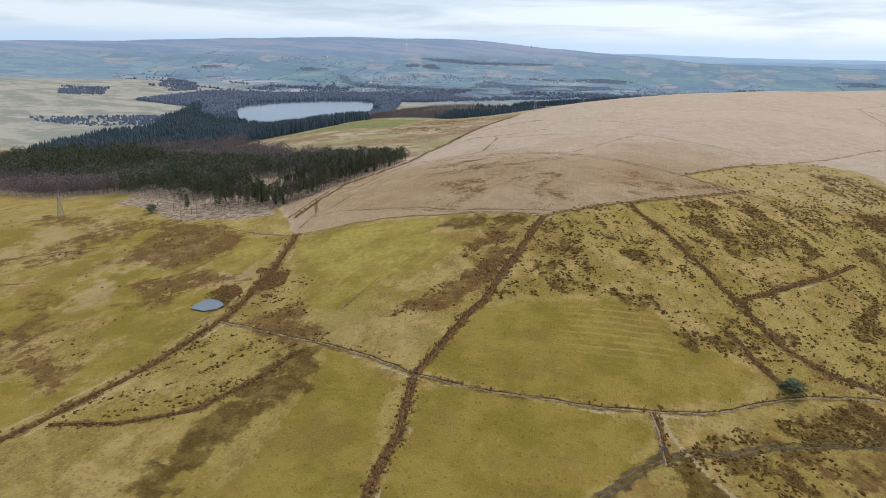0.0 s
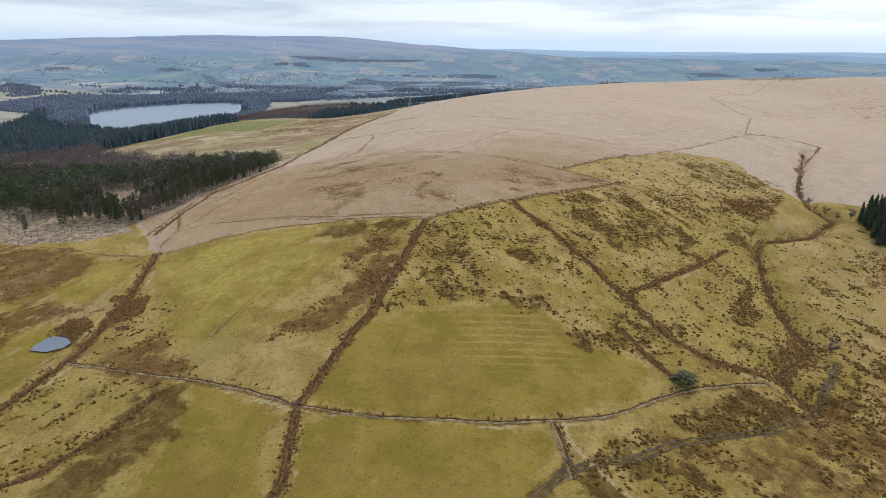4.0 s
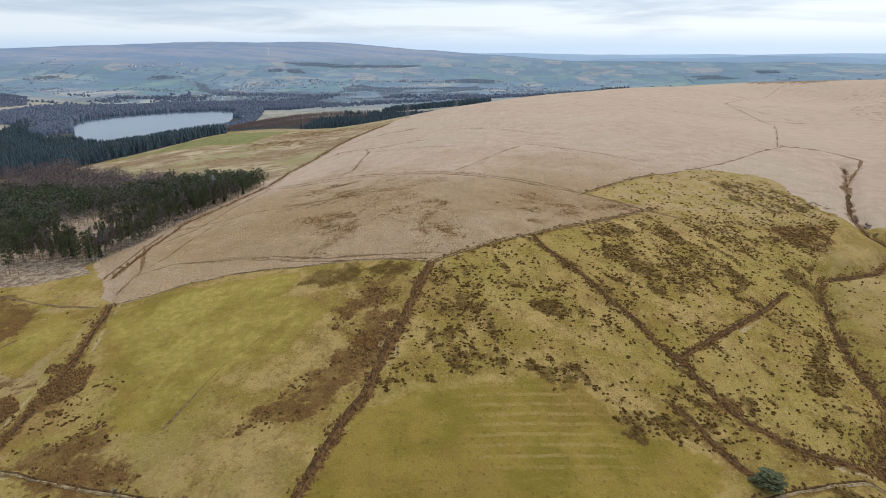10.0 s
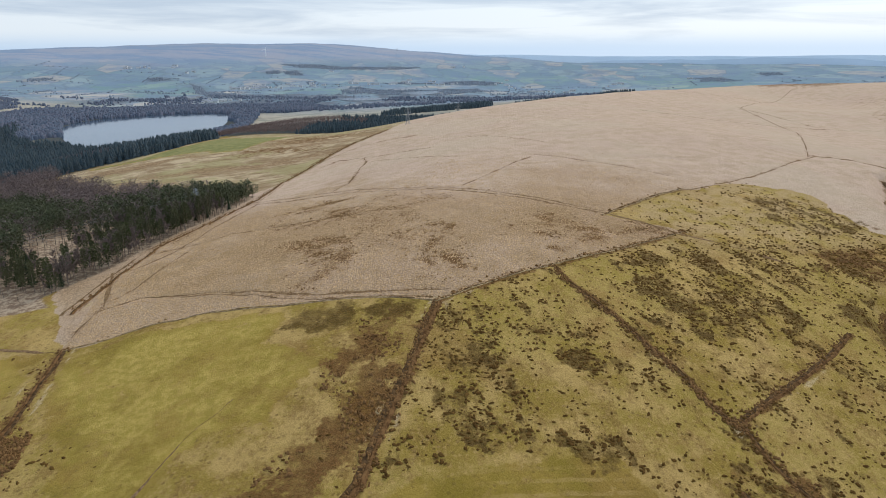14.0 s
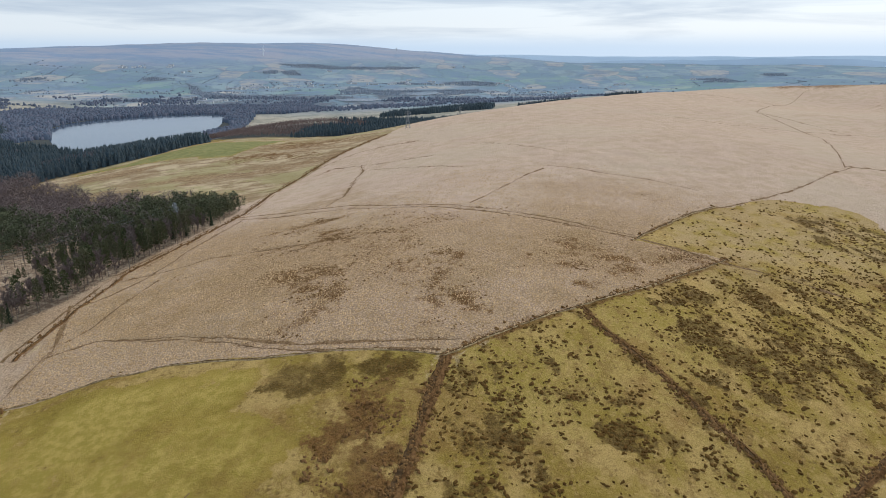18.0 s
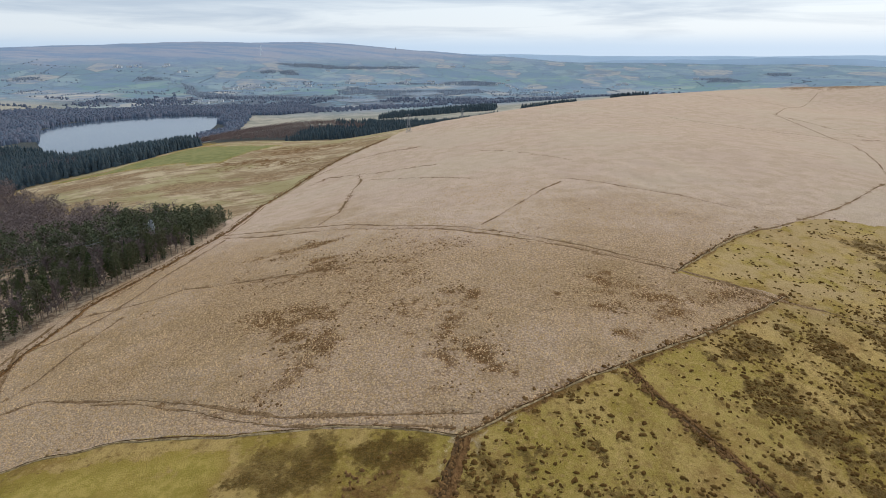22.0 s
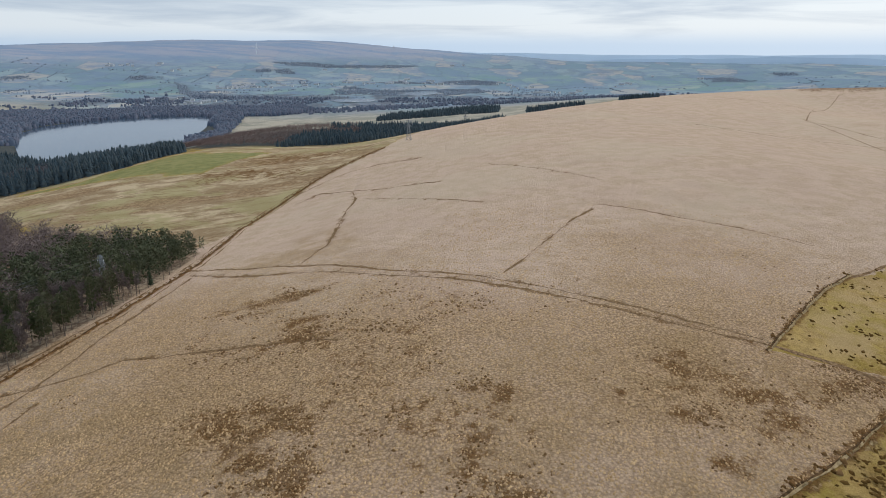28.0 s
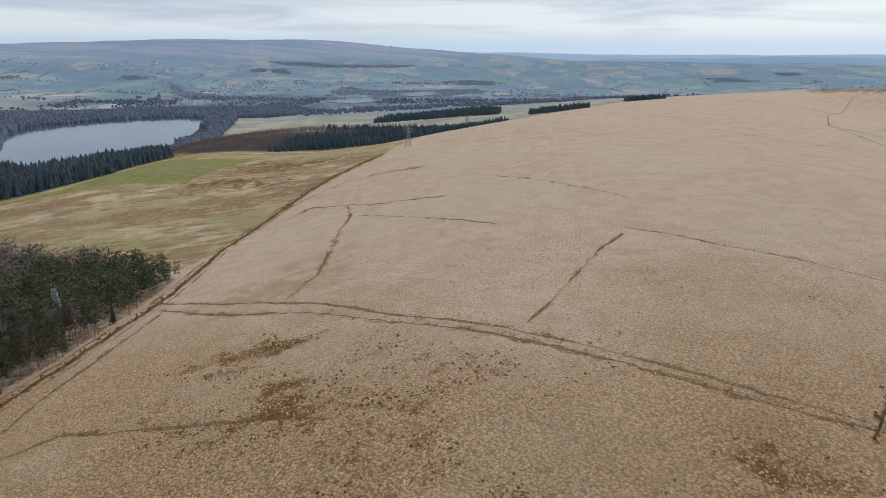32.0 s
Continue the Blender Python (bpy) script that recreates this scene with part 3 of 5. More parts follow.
SODDEN = [[(-96, 236), (-106, 236), (-113, 219), (-116, 196), (-123, 176), (-122, 150), (-119, 135), (-108, 140), (-108, 168), (-103, 178), (-101, 190), (-94, 202), (-89, 212), (-90, 226)],
          [(-70, 352), (-66, 365), (-45, 367), (-18, 362), (-24, 352), (-39, 351), (-48, 340), (-60, 345)],
          [(38, 199), (48, 204), (56, 190), (62, 176), (40, 176)]]
DARKS = []
DARKS.append([(170, 518), (200, 530), (220, 494), (212, 474), (186, 472), (168, 488)])
DARKS.append([(64, 387), (80, 397), (90, 374), (90, 367), (76, 369), (66, 377)])
DARKS.append([(82, 233), (116, 257), (124, 249), (114, 233), (86, 225)])
DARKS.append([(139, 331), (148, 337), (136, 303), (128, 303)])
DARKS.append([(149, 386), (161, 380), (168, 364), (173, 382), (164, 400)])
WOOD = [(-256, 404), (-244, 418), (-198, 425), (-178, 468), (-169, 520), (-162, 563), (-158, 610), (-160, 664), (-190, 692), (-290, 740), (-390, 830), (-480, 930), (-620, 900), (-720, 760), (-640, 600),
        (-480, 540), (-390, 515), (-330, 470), (-300, 452)]
FOREST = [(-465, 955), (-402, 979), (-363, 1012), (-348, 1157), (-385, 1250), (-450, 1335), (-485, 1400), (-560, 1395), (-650, 1325), (-745, 1345), (-840, 1450), (-890, 1560), (-950, 1630), (-925, 1560),
          (-880, 1424), (-850, 1313), (-790, 1180), (-771, 1118), (-783, 1005), (-770, 890), (-732, 800), (-720, 760), (-620, 900), (-480, 930)]
PLANT = [(-345, 1195), (-235, 1185), (-120, 1215), (30, 1275), (90, 1400), (-60, 1430), (-250, 1380), (-430, 1430), (-470, 1390)]
SHORE = [(-1080, 1560), (-875, 1560), (-868, 1780), (-775, 1935), (-605, 2032), (-495, 2000), (-440, 2000), (-340, 2080), (-420, 2300), (-800, 2260), (-1100, 1950)]
MOUND = [(-520, 1395), (-440, 1330), (-420, 1400), (-250, 1385), (-60, 1435), (90, 1405), (200, 1500), (250, 1750), (60, 1960), (-250, 2020), (-330, 2120), (-520, 2070), (-550, 1900), (-512, 1700)]
ROUGH = [(-170, 680), (-150, 720), (-122, 845), (-77, 945), (-30, 1100), (0, 1200), (-330, 1190), (-363, 1012), (-480, 940), (-390, 840), (-290, 750)]
LARCHES = [(-300, 632), (-258, 650), (-255, 685), (-285, 745), (-330, 790), (-400, 860), (-437, 830), (-360, 720)]
GLADE = [(-236, 460), (-228, 475), (-228, 510), (-240, 552), (-257, 570), (-266, 545), (-264, 510), (-250, 474)]
CLEARING = [(-340, 452), (-252, 402), (-214, 402), (-188, 412), (-201, 430), (-250, 445), (-300, 480), (-345, 480)]
PATHS = []
PATHS.append((1.2, [(-159, 399), (-144, 406), (-123, 400), (-105, 395), (-81, 384), (-58, 374), (-30, 371), (-8, 370)]))
PATHS.append((1.0, [(-123, 398), (-101, 391), (-81, 380), (-58, 370), (-15, 365)]))
PATHS.append((2.0, [(-145, 602), (-106, 573), (-75, 558), (-40, 531), (-9, 511), (18, 492), (41, 477), (63, 467), (76, 464), (103, 449), (133, 441), (163, 424)]))
PATHS.append((1.2, [(-150, 614), (-100, 584), (-72, 566), (-36, 534), (-6, 515), (20, 496), (44, 481), (72, 468)]))
PATHS.append((1.2, [(0, 518), (8, 531), (20, 554), (39, 589), (51, 605)]))
PATHS.append((1.4, [(-170, 478), (-153, 483), (-138, 487), (-130, 493), (-112, 489), (-91, 484), (-72, 481), (-54, 475)]))
PATHS.append((1.6, [(-113, 784), (-87, 771), (-80, 735), (-82, 699), (-80, 650), (-79, 609), (-86, 580)]))
PATHS.append((1.6, [(-128, 764), (-113, 786), (-87, 771), (-64, 750), (-22, 729)]))
PATHS.append((1.4, [(-132, 800), (-105, 845), (-76, 860), (-39, 857)]))
PATHS.append((0.8, [(12, 766), (42, 713), (69, 665)]))
PATHS.append((0.8, [(55, 614), (80, 595), (104, 580), (135, 560)]))
PATHS.append((0.9, [(-75, 730), (-50, 700), (-29, 674), (0, 640)]))
PATHS.append((0.95, [(721, 1521), (665, 1480), (560, 1330), (492, 1241), (430, 1130), (386, 1050), (370, 925), (356, 837), (313, 740), (269, 645)]))
PATHS.append((1.2, [(390, 1327), (461, 1306), (522, 1300), (505, 1250)]))
PATHS.append((1.0, [(386, 1050), (400, 960), (410, 905)]))
PATHS.append((0.9, [(230, 962), (289, 910), (358, 887), (470, 880)]))
PATHS.append((1.2, [(276, 648), (249, 625), (218, 594), (186, 566), (150, 539), (134, 528)]))
PATHS.append((2.2, [(272, 650), (306, 644), (322, 615), (306, 590), (266, 541)]))
PATHS.append((1.7, [(-178, 452), (-170, 432), (-164, 416), (-160, 403), (-160, 388), (-159, 372)]))
PATHS.append((1.1, [(-170, 448), (-162, 462), (-156, 475), (-153, 490), (-150, 520), (-146, 560), (-143, 598)]))
PATHS.append((0.9, [(-158, 410), (-153, 421), (-151, 440), (-146, 470)]))
TRACK = [(15, 178), (24, 188), (34, 200), (47, 206), (61, 211), (77, 221), (91, 226), (107, 231), (120, 236), (133, 246), (142, 254), (152, 267), (163, 280)]
# field boundaries: ditch and turf bank
BANKS = []
BANKS.append([(-149, 258), (-118, 247), (-97, 241), (-74, 233), (-53, 223), (-36, 220), (-18, 218), (0, 218), (16, 219), (34, 223), (53, 228), (71, 239), (85, 248), (100, 254), (124, 262), (134, 252)])
BANKS.append([(-51, 223), (-46, 238), (-42, 252), (-38, 266), (-32, 276), (-28, 298), (-22, 317), (-16, 348), (-12, 361)])
BANKS.append([(-52, 221), (-51, 205), (-50, 191), (-52, 175), (-53, 140)])
BANKS.append([(-13, 361), (3, 372), (22, 385), (42, 398), (66, 415), (97, 441), (109, 452)])
BANKS.append([(-13, 361), (-29, 365), (-42, 368), (-58, 368), (-78, 370), (-102, 375), (-126, 373), (-157, 363)])
BANKS.append([(82, 308), (74, 318), (70, 330), (59, 347), (50, 364), (42, 376), (35, 393)])
BANKS.append([(80, 310), (101, 328), (129, 352), (150, 373)])
BANKS.append([(81, 310), (84, 297), (89, 287), (95, 281), (104, 273), (116, 269), (127, 267)])
BANKS.append([(70, 461), (82, 475), (93, 488), (114, 512), (134, 529)])
BANKS.append([(-157, 365), (-149, 319), (-148, 286), (-149, 262), (-153, 251), (-161, 221), (-173, 193), (-190, 150)])
BANKS.append([(-172, 400), (-170, 490), (-163, 519), (-157, 554), (-151, 620), (-154, 711), (-140, 778), (-125, 840), (-108, 886), (-77, 945)])
BANKS.append([(34, 222), (36, 212), (36, 204), (37, 198)])
BANKS.append([(-104, 233), (-109, 219), (-116, 208), (-123, 196), (-132, 190), (-149, 183), (-172, 180)])
BANKS.append([(-76, 314), (-86, 296), (-95, 267)])
BANKS.append([(70, 283), (75, 275), (78, 267), (84, 259), (88, 256)])


EAST = [(-12, 358), (-29, 292), (-31, 278), (36, 296), (58, 268), (90, 262), (120, 265), (150, 300), (155, 340), (165, 385), (190, 420), (235, 480), (215, 555), (190, 568), (164, 552), (114, 512), (80, 470), (108, 450)]
SOUTH = [(75, 236), (86, 246), (124, 258), (134, 250), (160, 300), (260, 400), (260, 140), (60, 140), (40, 205)]
LANESIDE = [(-143, 268), (-131, 300), (-113, 308), (-105, 285), (-107, 266), (-133, 258)]
EASTBANK = [(168, 300), (172, 350), (182, 390), (215, 402), (262, 425), (300, 420), (300, 250), (170, 260)]
WESTROWS = [(-150, 250), (-98, 238), (-108, 215), (-118, 200), (-172, 180), (-160, 220)]
WESTFIELDS = [(-400, 150), (-195, 150), (-163, 230), (-152, 300), (-160, 360), (-260, 400), (-400, 430)]
CORE = [(35, 385), (60, 405), (110, 446), (160, 420), (150, 375), (82, 314)]
RUSH_BEDS = []
RUSH_BEDS.append([(-1, 361), (8, 361), (10, 348), (3, 351)])
RUSH_BEDS.append([(16, 345), (27, 347), (29, 341), (20, 339)])
RUSH_BEDS.append([(20, 334), (37, 338), (42, 327), (34, 321), (25, 329)])
RUSH_BEDS.append([(22, 292), (41, 302), (44, 287), (30, 284)])
RUSH_BEDS.append([(49, 279), (58, 278), (55, 263), (45, 266)])
RUSH_BEDS.append([(78, 308), (86, 299), (94, 292), (87, 288), (77, 302)])
RUSH_BEDS.append([(1, 328), (8, 328), (12, 317), (5, 317)])
RUSH_BEDS.append([(64, 387), (80, 397), (90, 374), (90, 367), (76, 369), (66, 377)])
RUSH_BEDS.append([(139, 331), (148, 337), (136, 303), (128, 303)])
RUSH_BEDS.append([(82, 233), (116, 257), (124, 249), (114, 233), (86, 225)])
RUSH_BEDS.append([(98, 420), (108, 428), (116, 410), (108, 402)])
RUSH_BEDS.append([(120, 390), (130, 394), (134, 376), (126, 372)])
MOOR_BEDS = [[(-23, 440), (-9, 442), (-1, 416), (-4, 386), (-15, 384), (-20, 412)], [(-84, 484), (-68, 494), (-55, 486), (-57, 474), (-74, 472)],
             [(25, 434), (36, 449), (47, 447), (50, 428), (36, 420)], [(52, 426), (100, 449), (90, 455), (50, 438)], [(-46, 436), (-33, 438), (-31, 429), (-43, 428)],
             [(-82, 440), (-68, 444), (-50, 416), (-50, 400), (-66, 390), (-74, 412)], [(-108, 522), (-97, 538), (-72, 525), (-86, 515)]]
OLIVE = [[(-165, 505), (-131, 489), (-82, 455), (-60, 408), (-80, 388), (-120, 400), (-158, 420)], [(50, 470), (95, 456), (74, 424), (45, 437), (20, 410), (-30, 380), (-10, 430)], [(-30, 380), (-12, 364), (50, 405), (40, 425)],
         [(-100, 640), (-75, 650), (-70, 590), (-95, 580), (-120, 600)]]
# valley: bleached fields, greener fields and woods
TANS = [[(-1286, 2306), (-1428, 2632), (-1362, 2757), (-1167, 2681), (-1109, 2518), (-1169, 2392)], [(-1009, 2290), (-910, 2344), (-813, 2400), (-790, 2300), (-977, 2246)], [(-901, 2842), (-783, 2829), (-719, 2643), (-795, 2611)],
        [(-427, 3792), (-248, 3872), (-126, 3831), (-226, 3636), (-408, 3732)], [(-270, 2973), (-19, 3388), (162, 3479), (-19, 3264), (-211, 2880)], [(739, 3861), (829, 3841), (780, 3625), (686, 3673)],
        [(-1340, 1800), (-1180, 1880), (-960, 1720), (-930, 1600), (-1100, 1480), (-1300, 1600)], [(-1500, 2300), (-1300, 2150), (-1250, 1960), (-1500, 1990)]]
GREENS = [[(-1299, 3116), (-1100, 3133), (-1086, 3031), (-998, 2909), (-850, 2554), (-970, 2489), (-1036, 2402), (-1203, 2677), (-1373, 2779), (-1444, 2955)], [(-568, 2937), (-410, 2965), (-366, 2720), (-436, 2607), (-513, 2662)],
          [(-690, 3022), (-572, 2946), (-533, 2715), (-620, 2738)], [(-182, 3667), (320, 3773), (721, 3809), (568, 3576), (34, 3577)], [(844, 3619), (1130, 3672), (1452, 3211), (1213, 2943), (960, 3152)]]
VALLEY_WOODS = [[(-1074, 3074), (-1016, 3022), (-893, 2759), (-740, 2616), (-511, 2605), (-475, 2431), (-685, 2431), (-807, 2484), (-954, 2776)], [(-415, 2846), (-376, 3034), (-295, 2894), (-256, 2704), (-367, 2659)],
                [(-291, 2858), (-149, 2945), (154, 3335), (154, 2950), (-20, 2675), (-250, 2644)], [(-1743, 3040), (-1655, 3080), (-1641, 3010), (-1724, 2990)], [(-1304, 3165), (-1260, 3205), (-1185, 3165), (-1262, 3125)],
                [(-871, 3507), (-805, 3553), (-790, 3461), (-849, 3447)], [(-787, 3532), (-732, 3578), (-670, 3442), (-761, 3452)], [(-841, 3714), (-637, 3800), (-468, 3803), (-249, 3888), (-120, 3916), (-245, 3800), (-520, 3728), (-726, 3665)],
                [(-19, 3511), (169, 3602), (299, 3567), (189, 3483), (6, 3414)], [(-313, 3321), (-169, 3392), (-19, 3475), (-164, 3293)], [(1561, 3627), (1652, 3594), (1631, 3498), (1543, 3518)], [(1202, 3565), (1330, 3558), (1392, 3395), (1206, 3434)]]


def in_poly(x, y, pts, soft=1.0):
    return smooth(poly_sd(x, y, pts), -soft, soft)


def streak(x, y, ax, along, across, seed):
    """Noise drawn out along a direction given in degrees from +x."""
    ca, sa = math.cos(radians(ax)), math.sin(radians(ax))
    return vnoise((x * ca + y * sa) / along * across, -x * sa + y * ca, across, seed, 3)


def beds(x, y):
    ragged = (vnoise(x, y, 8, 76, 4) - 0.5) * 18 + 0.6
    return np.max([smooth(poly_sd(x, y, p) + ragged, -1.2, 1.8) for p in RUSH_BEDS], axis=0)


def rush_density(x, y):
    """How thickly rush grows, 0 to 1."""
    s1, s2 = streak(x, y, -62, 13, 4.5, 71), vnoise(x, y, 34, 72, 4)
    keep = in_poly(x, y, EAST) * (1 - 0.75 * smooth(y - 0.3 * x, 385, 430)) * (0.06 + 0.46 * smooth(0.62 * s1 + 0.5 * s2, 0.51, 0.66))
    keep = np.maximum(keep, in_poly(x, y, CORE) * (0.08 + 0.46 * smooth(0.7 * s1 + 0.4 * s2, 0.51, 0.62)))
    keep = np.maximum(keep, in_poly(x, y, SOUTH) * smooth(0.5 * s1 + 0.62 * vnoise(x, y, 26, 73, 3), 0.54, 0.64) * 0.55)
    keep = np.maximum(keep, in_poly(x, y, WESTROWS) * smooth(streak(x, y, 50, 14, 3.2, 74), 0.50, 0.60) * 0.42)
    keep = np.maximum(keep, in_poly(x, y, WESTFIELDS) * smooth(vnoise(x, y, 34, 75, 4), 0.56, 0.70) * 0.12)
    keep = np.maximum(keep, in_poly(x, y, LANESIDE, 5) * smooth(vnoise(x, y, 12, 77, 3), 0.44, 0.60) * 0.3)
    keep = np.maximum(keep, in_poly(x, y, EASTBANK) * (0.05 + 0.4 * smooth(0.6 * s1 + 0.5 * s2, 0.52, 0.64)))
    return np.maximum(keep, beds(x, y) * 0.75) * (1 - in_poly(x, y, MOOR))


def moor_dark(x, y):
    near_dark = np.max([smooth(poly_sd(x, y, p) + (vnoise(x, y, 16, 86, 3) - 0.5) * 18, -14, 8) for p in MOOR_BEDS], axis=0)
    return np.maximum(near_dark * (0.35 + 0.65 * smooth(vnoise(x, y, 14, 85, 4), 0.40, 0.60)), 0.4 * smooth(vnoise(x, y, 45, 82, 4), 0.56, 0.70) * smooth(570 - y, 0, 120))


def masks(x, y):
    """Land cover at points of the plan."""
    n1 = (vnoise(x, y, 30, 5) - 0.5)
    out = {}
    loose = smooth(x, 115, 165) * smooth(y, 450, 490)          # the upper edge of the pasture is ragged
    out["moor"] = smooth(poly_sd(x, y, MOOR) + n1 * (3 + 36 * loose), -1.2 - 9 * loose, 1.2 + 9 * loose)
    out["meadow"] = np.max([smooth(poly_sd(x, y, p) + n1 * 8, -3, 3) for p in MEADOWS], axis=0)
    out["brown"] = np.max([smooth(poly_sd(x, y, p) + n1 * (26 if k else 9), -8, 11 if k else 5) for k, p in enumerate(BROWNS[:11])], axis=0) * 0.98
    out["brown"] = np.maximum(out["brown"], np.max([smooth(poly_sd(x, y, p) + n1 * 60, -25, 20) for p in BROWNS[11:]], axis=0) * 0.68)
    out["dark"] = np.max([smooth(poly_sd(x, y, p) + n1 * 18, -6, 7) for p in DARKS], axis=0) * 0.9
    out["dark"] *= 1 - in_poly(x, y, DARKS[0], 12) * (1 - smooth(streak(x, y, -62, 13, 4.5, 71), 0.36, 0.56))
    out["brown"] = np.maximum(out["brown"], np.max([smooth(poly_sd(x, y, p) + n1 * 8, -2.5, 3) for p in LITTER_BEDS], axis=0) * 0.62)
    out["sodden"] = np.max([smooth(poly_sd(x, y, p) + n1 * 16 + (vnoise(x, y, 7, 6, 3) - 0.5) * 12, -5, 6) for p in SODDEN], axis=0)
    out["olive"] = np.max([smooth(poly_sd(x, y, p) + n1 * 40, -16, 16) for p in OLIVE], axis=0)
    out["fresh"] = np.max([smooth(poly_sd(x, y, p) + n1 * 14, -4, 6) for p in (MEADOWS[1], MEADOWS[4])], axis=0)
    fx, fy = x + (vnoise(x, y, 60, 181) - 0.5) * 50, y + (vnoise(x, y, 60, 182) - 0.5) * 70
    out["tan"] = np.max([in_poly(fx, fy, p, 18) for p in TANS], axis=0)
    woods = np.max([in_poly(fx, fy, p, 20) for p in VALLEY_WOODS], axis=0)
    lowland = smooth(y, 1950, 2100) * smooth(2950 - y, 0, 250) * smooth(1150 - np.abs(x + 100), 0, 150)
    woods = np.maximum(woods, lowland * smooth(vnoise(fx, fy * 1.7, 190, 183, 4), 0.40, 0.52))
    out["green"] = np.max([in_poly(fx, fy, p, 25) for p in GREENS], axis=0)
    out["woods"] = woods * (1 - out["tan"]) * (1 - 0.8 * out["green"])
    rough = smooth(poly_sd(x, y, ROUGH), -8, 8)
    # far slopes, where haze is painted into the grass tone
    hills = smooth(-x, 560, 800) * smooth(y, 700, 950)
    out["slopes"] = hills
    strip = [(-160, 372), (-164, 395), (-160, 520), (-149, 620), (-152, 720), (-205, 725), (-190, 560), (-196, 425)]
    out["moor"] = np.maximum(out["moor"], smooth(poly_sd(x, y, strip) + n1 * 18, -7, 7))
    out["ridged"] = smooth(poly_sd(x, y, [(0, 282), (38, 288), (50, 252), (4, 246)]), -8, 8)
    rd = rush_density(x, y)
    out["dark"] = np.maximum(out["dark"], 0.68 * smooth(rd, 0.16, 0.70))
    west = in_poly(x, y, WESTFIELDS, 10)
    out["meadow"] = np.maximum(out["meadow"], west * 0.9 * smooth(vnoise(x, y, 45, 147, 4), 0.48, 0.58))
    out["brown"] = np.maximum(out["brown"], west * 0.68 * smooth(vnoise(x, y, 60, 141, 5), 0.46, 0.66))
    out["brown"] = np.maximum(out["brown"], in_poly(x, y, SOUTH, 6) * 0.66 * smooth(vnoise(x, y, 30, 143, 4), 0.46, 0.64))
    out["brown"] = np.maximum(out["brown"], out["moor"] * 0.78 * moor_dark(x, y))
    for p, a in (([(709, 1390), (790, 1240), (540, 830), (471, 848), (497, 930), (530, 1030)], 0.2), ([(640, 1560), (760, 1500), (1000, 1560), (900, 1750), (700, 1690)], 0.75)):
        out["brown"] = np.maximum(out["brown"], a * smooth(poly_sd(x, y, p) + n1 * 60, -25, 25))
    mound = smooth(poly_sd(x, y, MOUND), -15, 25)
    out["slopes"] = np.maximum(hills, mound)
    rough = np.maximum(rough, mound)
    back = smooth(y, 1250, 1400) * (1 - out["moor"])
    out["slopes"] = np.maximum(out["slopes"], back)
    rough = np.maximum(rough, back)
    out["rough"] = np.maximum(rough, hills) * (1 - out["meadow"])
    dist, _ = line_dist(x, y, STREAM)
    out["brown"] = np.maximum(out["brown"], np.exp(-(dist / 2.6) ** 2) * (0.65 + 0.5 * vnoise(x, y, 14, 171)))
    dist, _ = line_dist(x, y, TRACK)
    out["dark"] = np.maximum(out["dark"], np.exp(-(dist / 2.6) ** 2) * 0.8)
    track = np.zeros(x.shape)
    for w, pts in PATHS:
        dist, _ = line_dist(x, y, pts)
        track = np.maximum(track, np.exp(-((dist - 1.7 * w) / (0.7 * w)) ** 2) * 0.32)
        out["brown"] = np.maximum(out["brown"], np.exp(-(dist / (1.4 * w)) ** 2) * 0.42)
    for k, wide in ((0, 1.5), (1, 1.8), (2, 1.7), (3, 2.4), (5, 1.5), (6, 1.7), (7, 2.2), (8, 1.4), (9, 3.2), (10, 1.7), (11, 1.5), (12, 2.0), (14, 1.7)):
        dist, _ = line_dist(x, y, BANKS[k])
        out["brown"] = np.maximum(out["brown"], np.exp(-(dist / wide) ** 2) * (0.70 + 0.5 * vnoise(x, y, 12, 160 + k)))
    verge = np.zeros(x.shape)
    for k, off, strong in ((0, -2.0, 0.9), (1, 3.4, 0.55), (1, -3.2, 0.5), (2, 3.6, 0.8), (3, -1.8, 0.6), (5, 2.8, 0.6), (6, -2.6, 0.75), (7, -3.0, 0.7), (9, -5.2, 0.75), (9, 5.0, 0.8), (10, -3.2, 0.7), (12, -2.4, 0.5)):
        dist, side = line_dist(x, y, BANKS[k])
        verge = np.maximum(verge, strong * np.exp(-((dist * side - off) / 1.1) ** 2) * smooth(vnoise(x, y, 20, 190 + k, 4), 0.36, 0.62))
    dist, side = line_dist(x, y, [(38, 222), (39, 214), (43, 206), (49, 199), (56, 191), (66, 176)])
    out["verge"] = np.maximum(verge, 0.95 * np.exp(-(dist / 1.2) ** 2))
    ls = poly_sd(x, y, LAKE)
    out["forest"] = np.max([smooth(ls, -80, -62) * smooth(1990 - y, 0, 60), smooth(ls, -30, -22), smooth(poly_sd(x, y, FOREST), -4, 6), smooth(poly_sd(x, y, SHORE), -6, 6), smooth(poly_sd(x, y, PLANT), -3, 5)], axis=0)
    out["gap"] = out["moor"] * 0.75 * smooth(620 - y + (vnoise(x, y, 90, 151) - 0.5) * 240, 0, 290) * smooth(330 - x, 0, 330) * (0.45 + 0.55 * smooth(y + (vnoise(x, y, 40, 153) - 0.5) * 60, 395, 455))
    out["straw"] = np.maximum(in_poly(x, y, EAST, 8) * smooth(y - 0.3 * x, 375, 425), smooth(x, 165, 190) * smooth(460 - y, 0, 60) * 0.6) * 0.8
    out["straw"] = np.maximum(out["straw"], west * 0.7 * smooth(vnoise(x, y, 35, 149, 4), 0.50, 0.60))
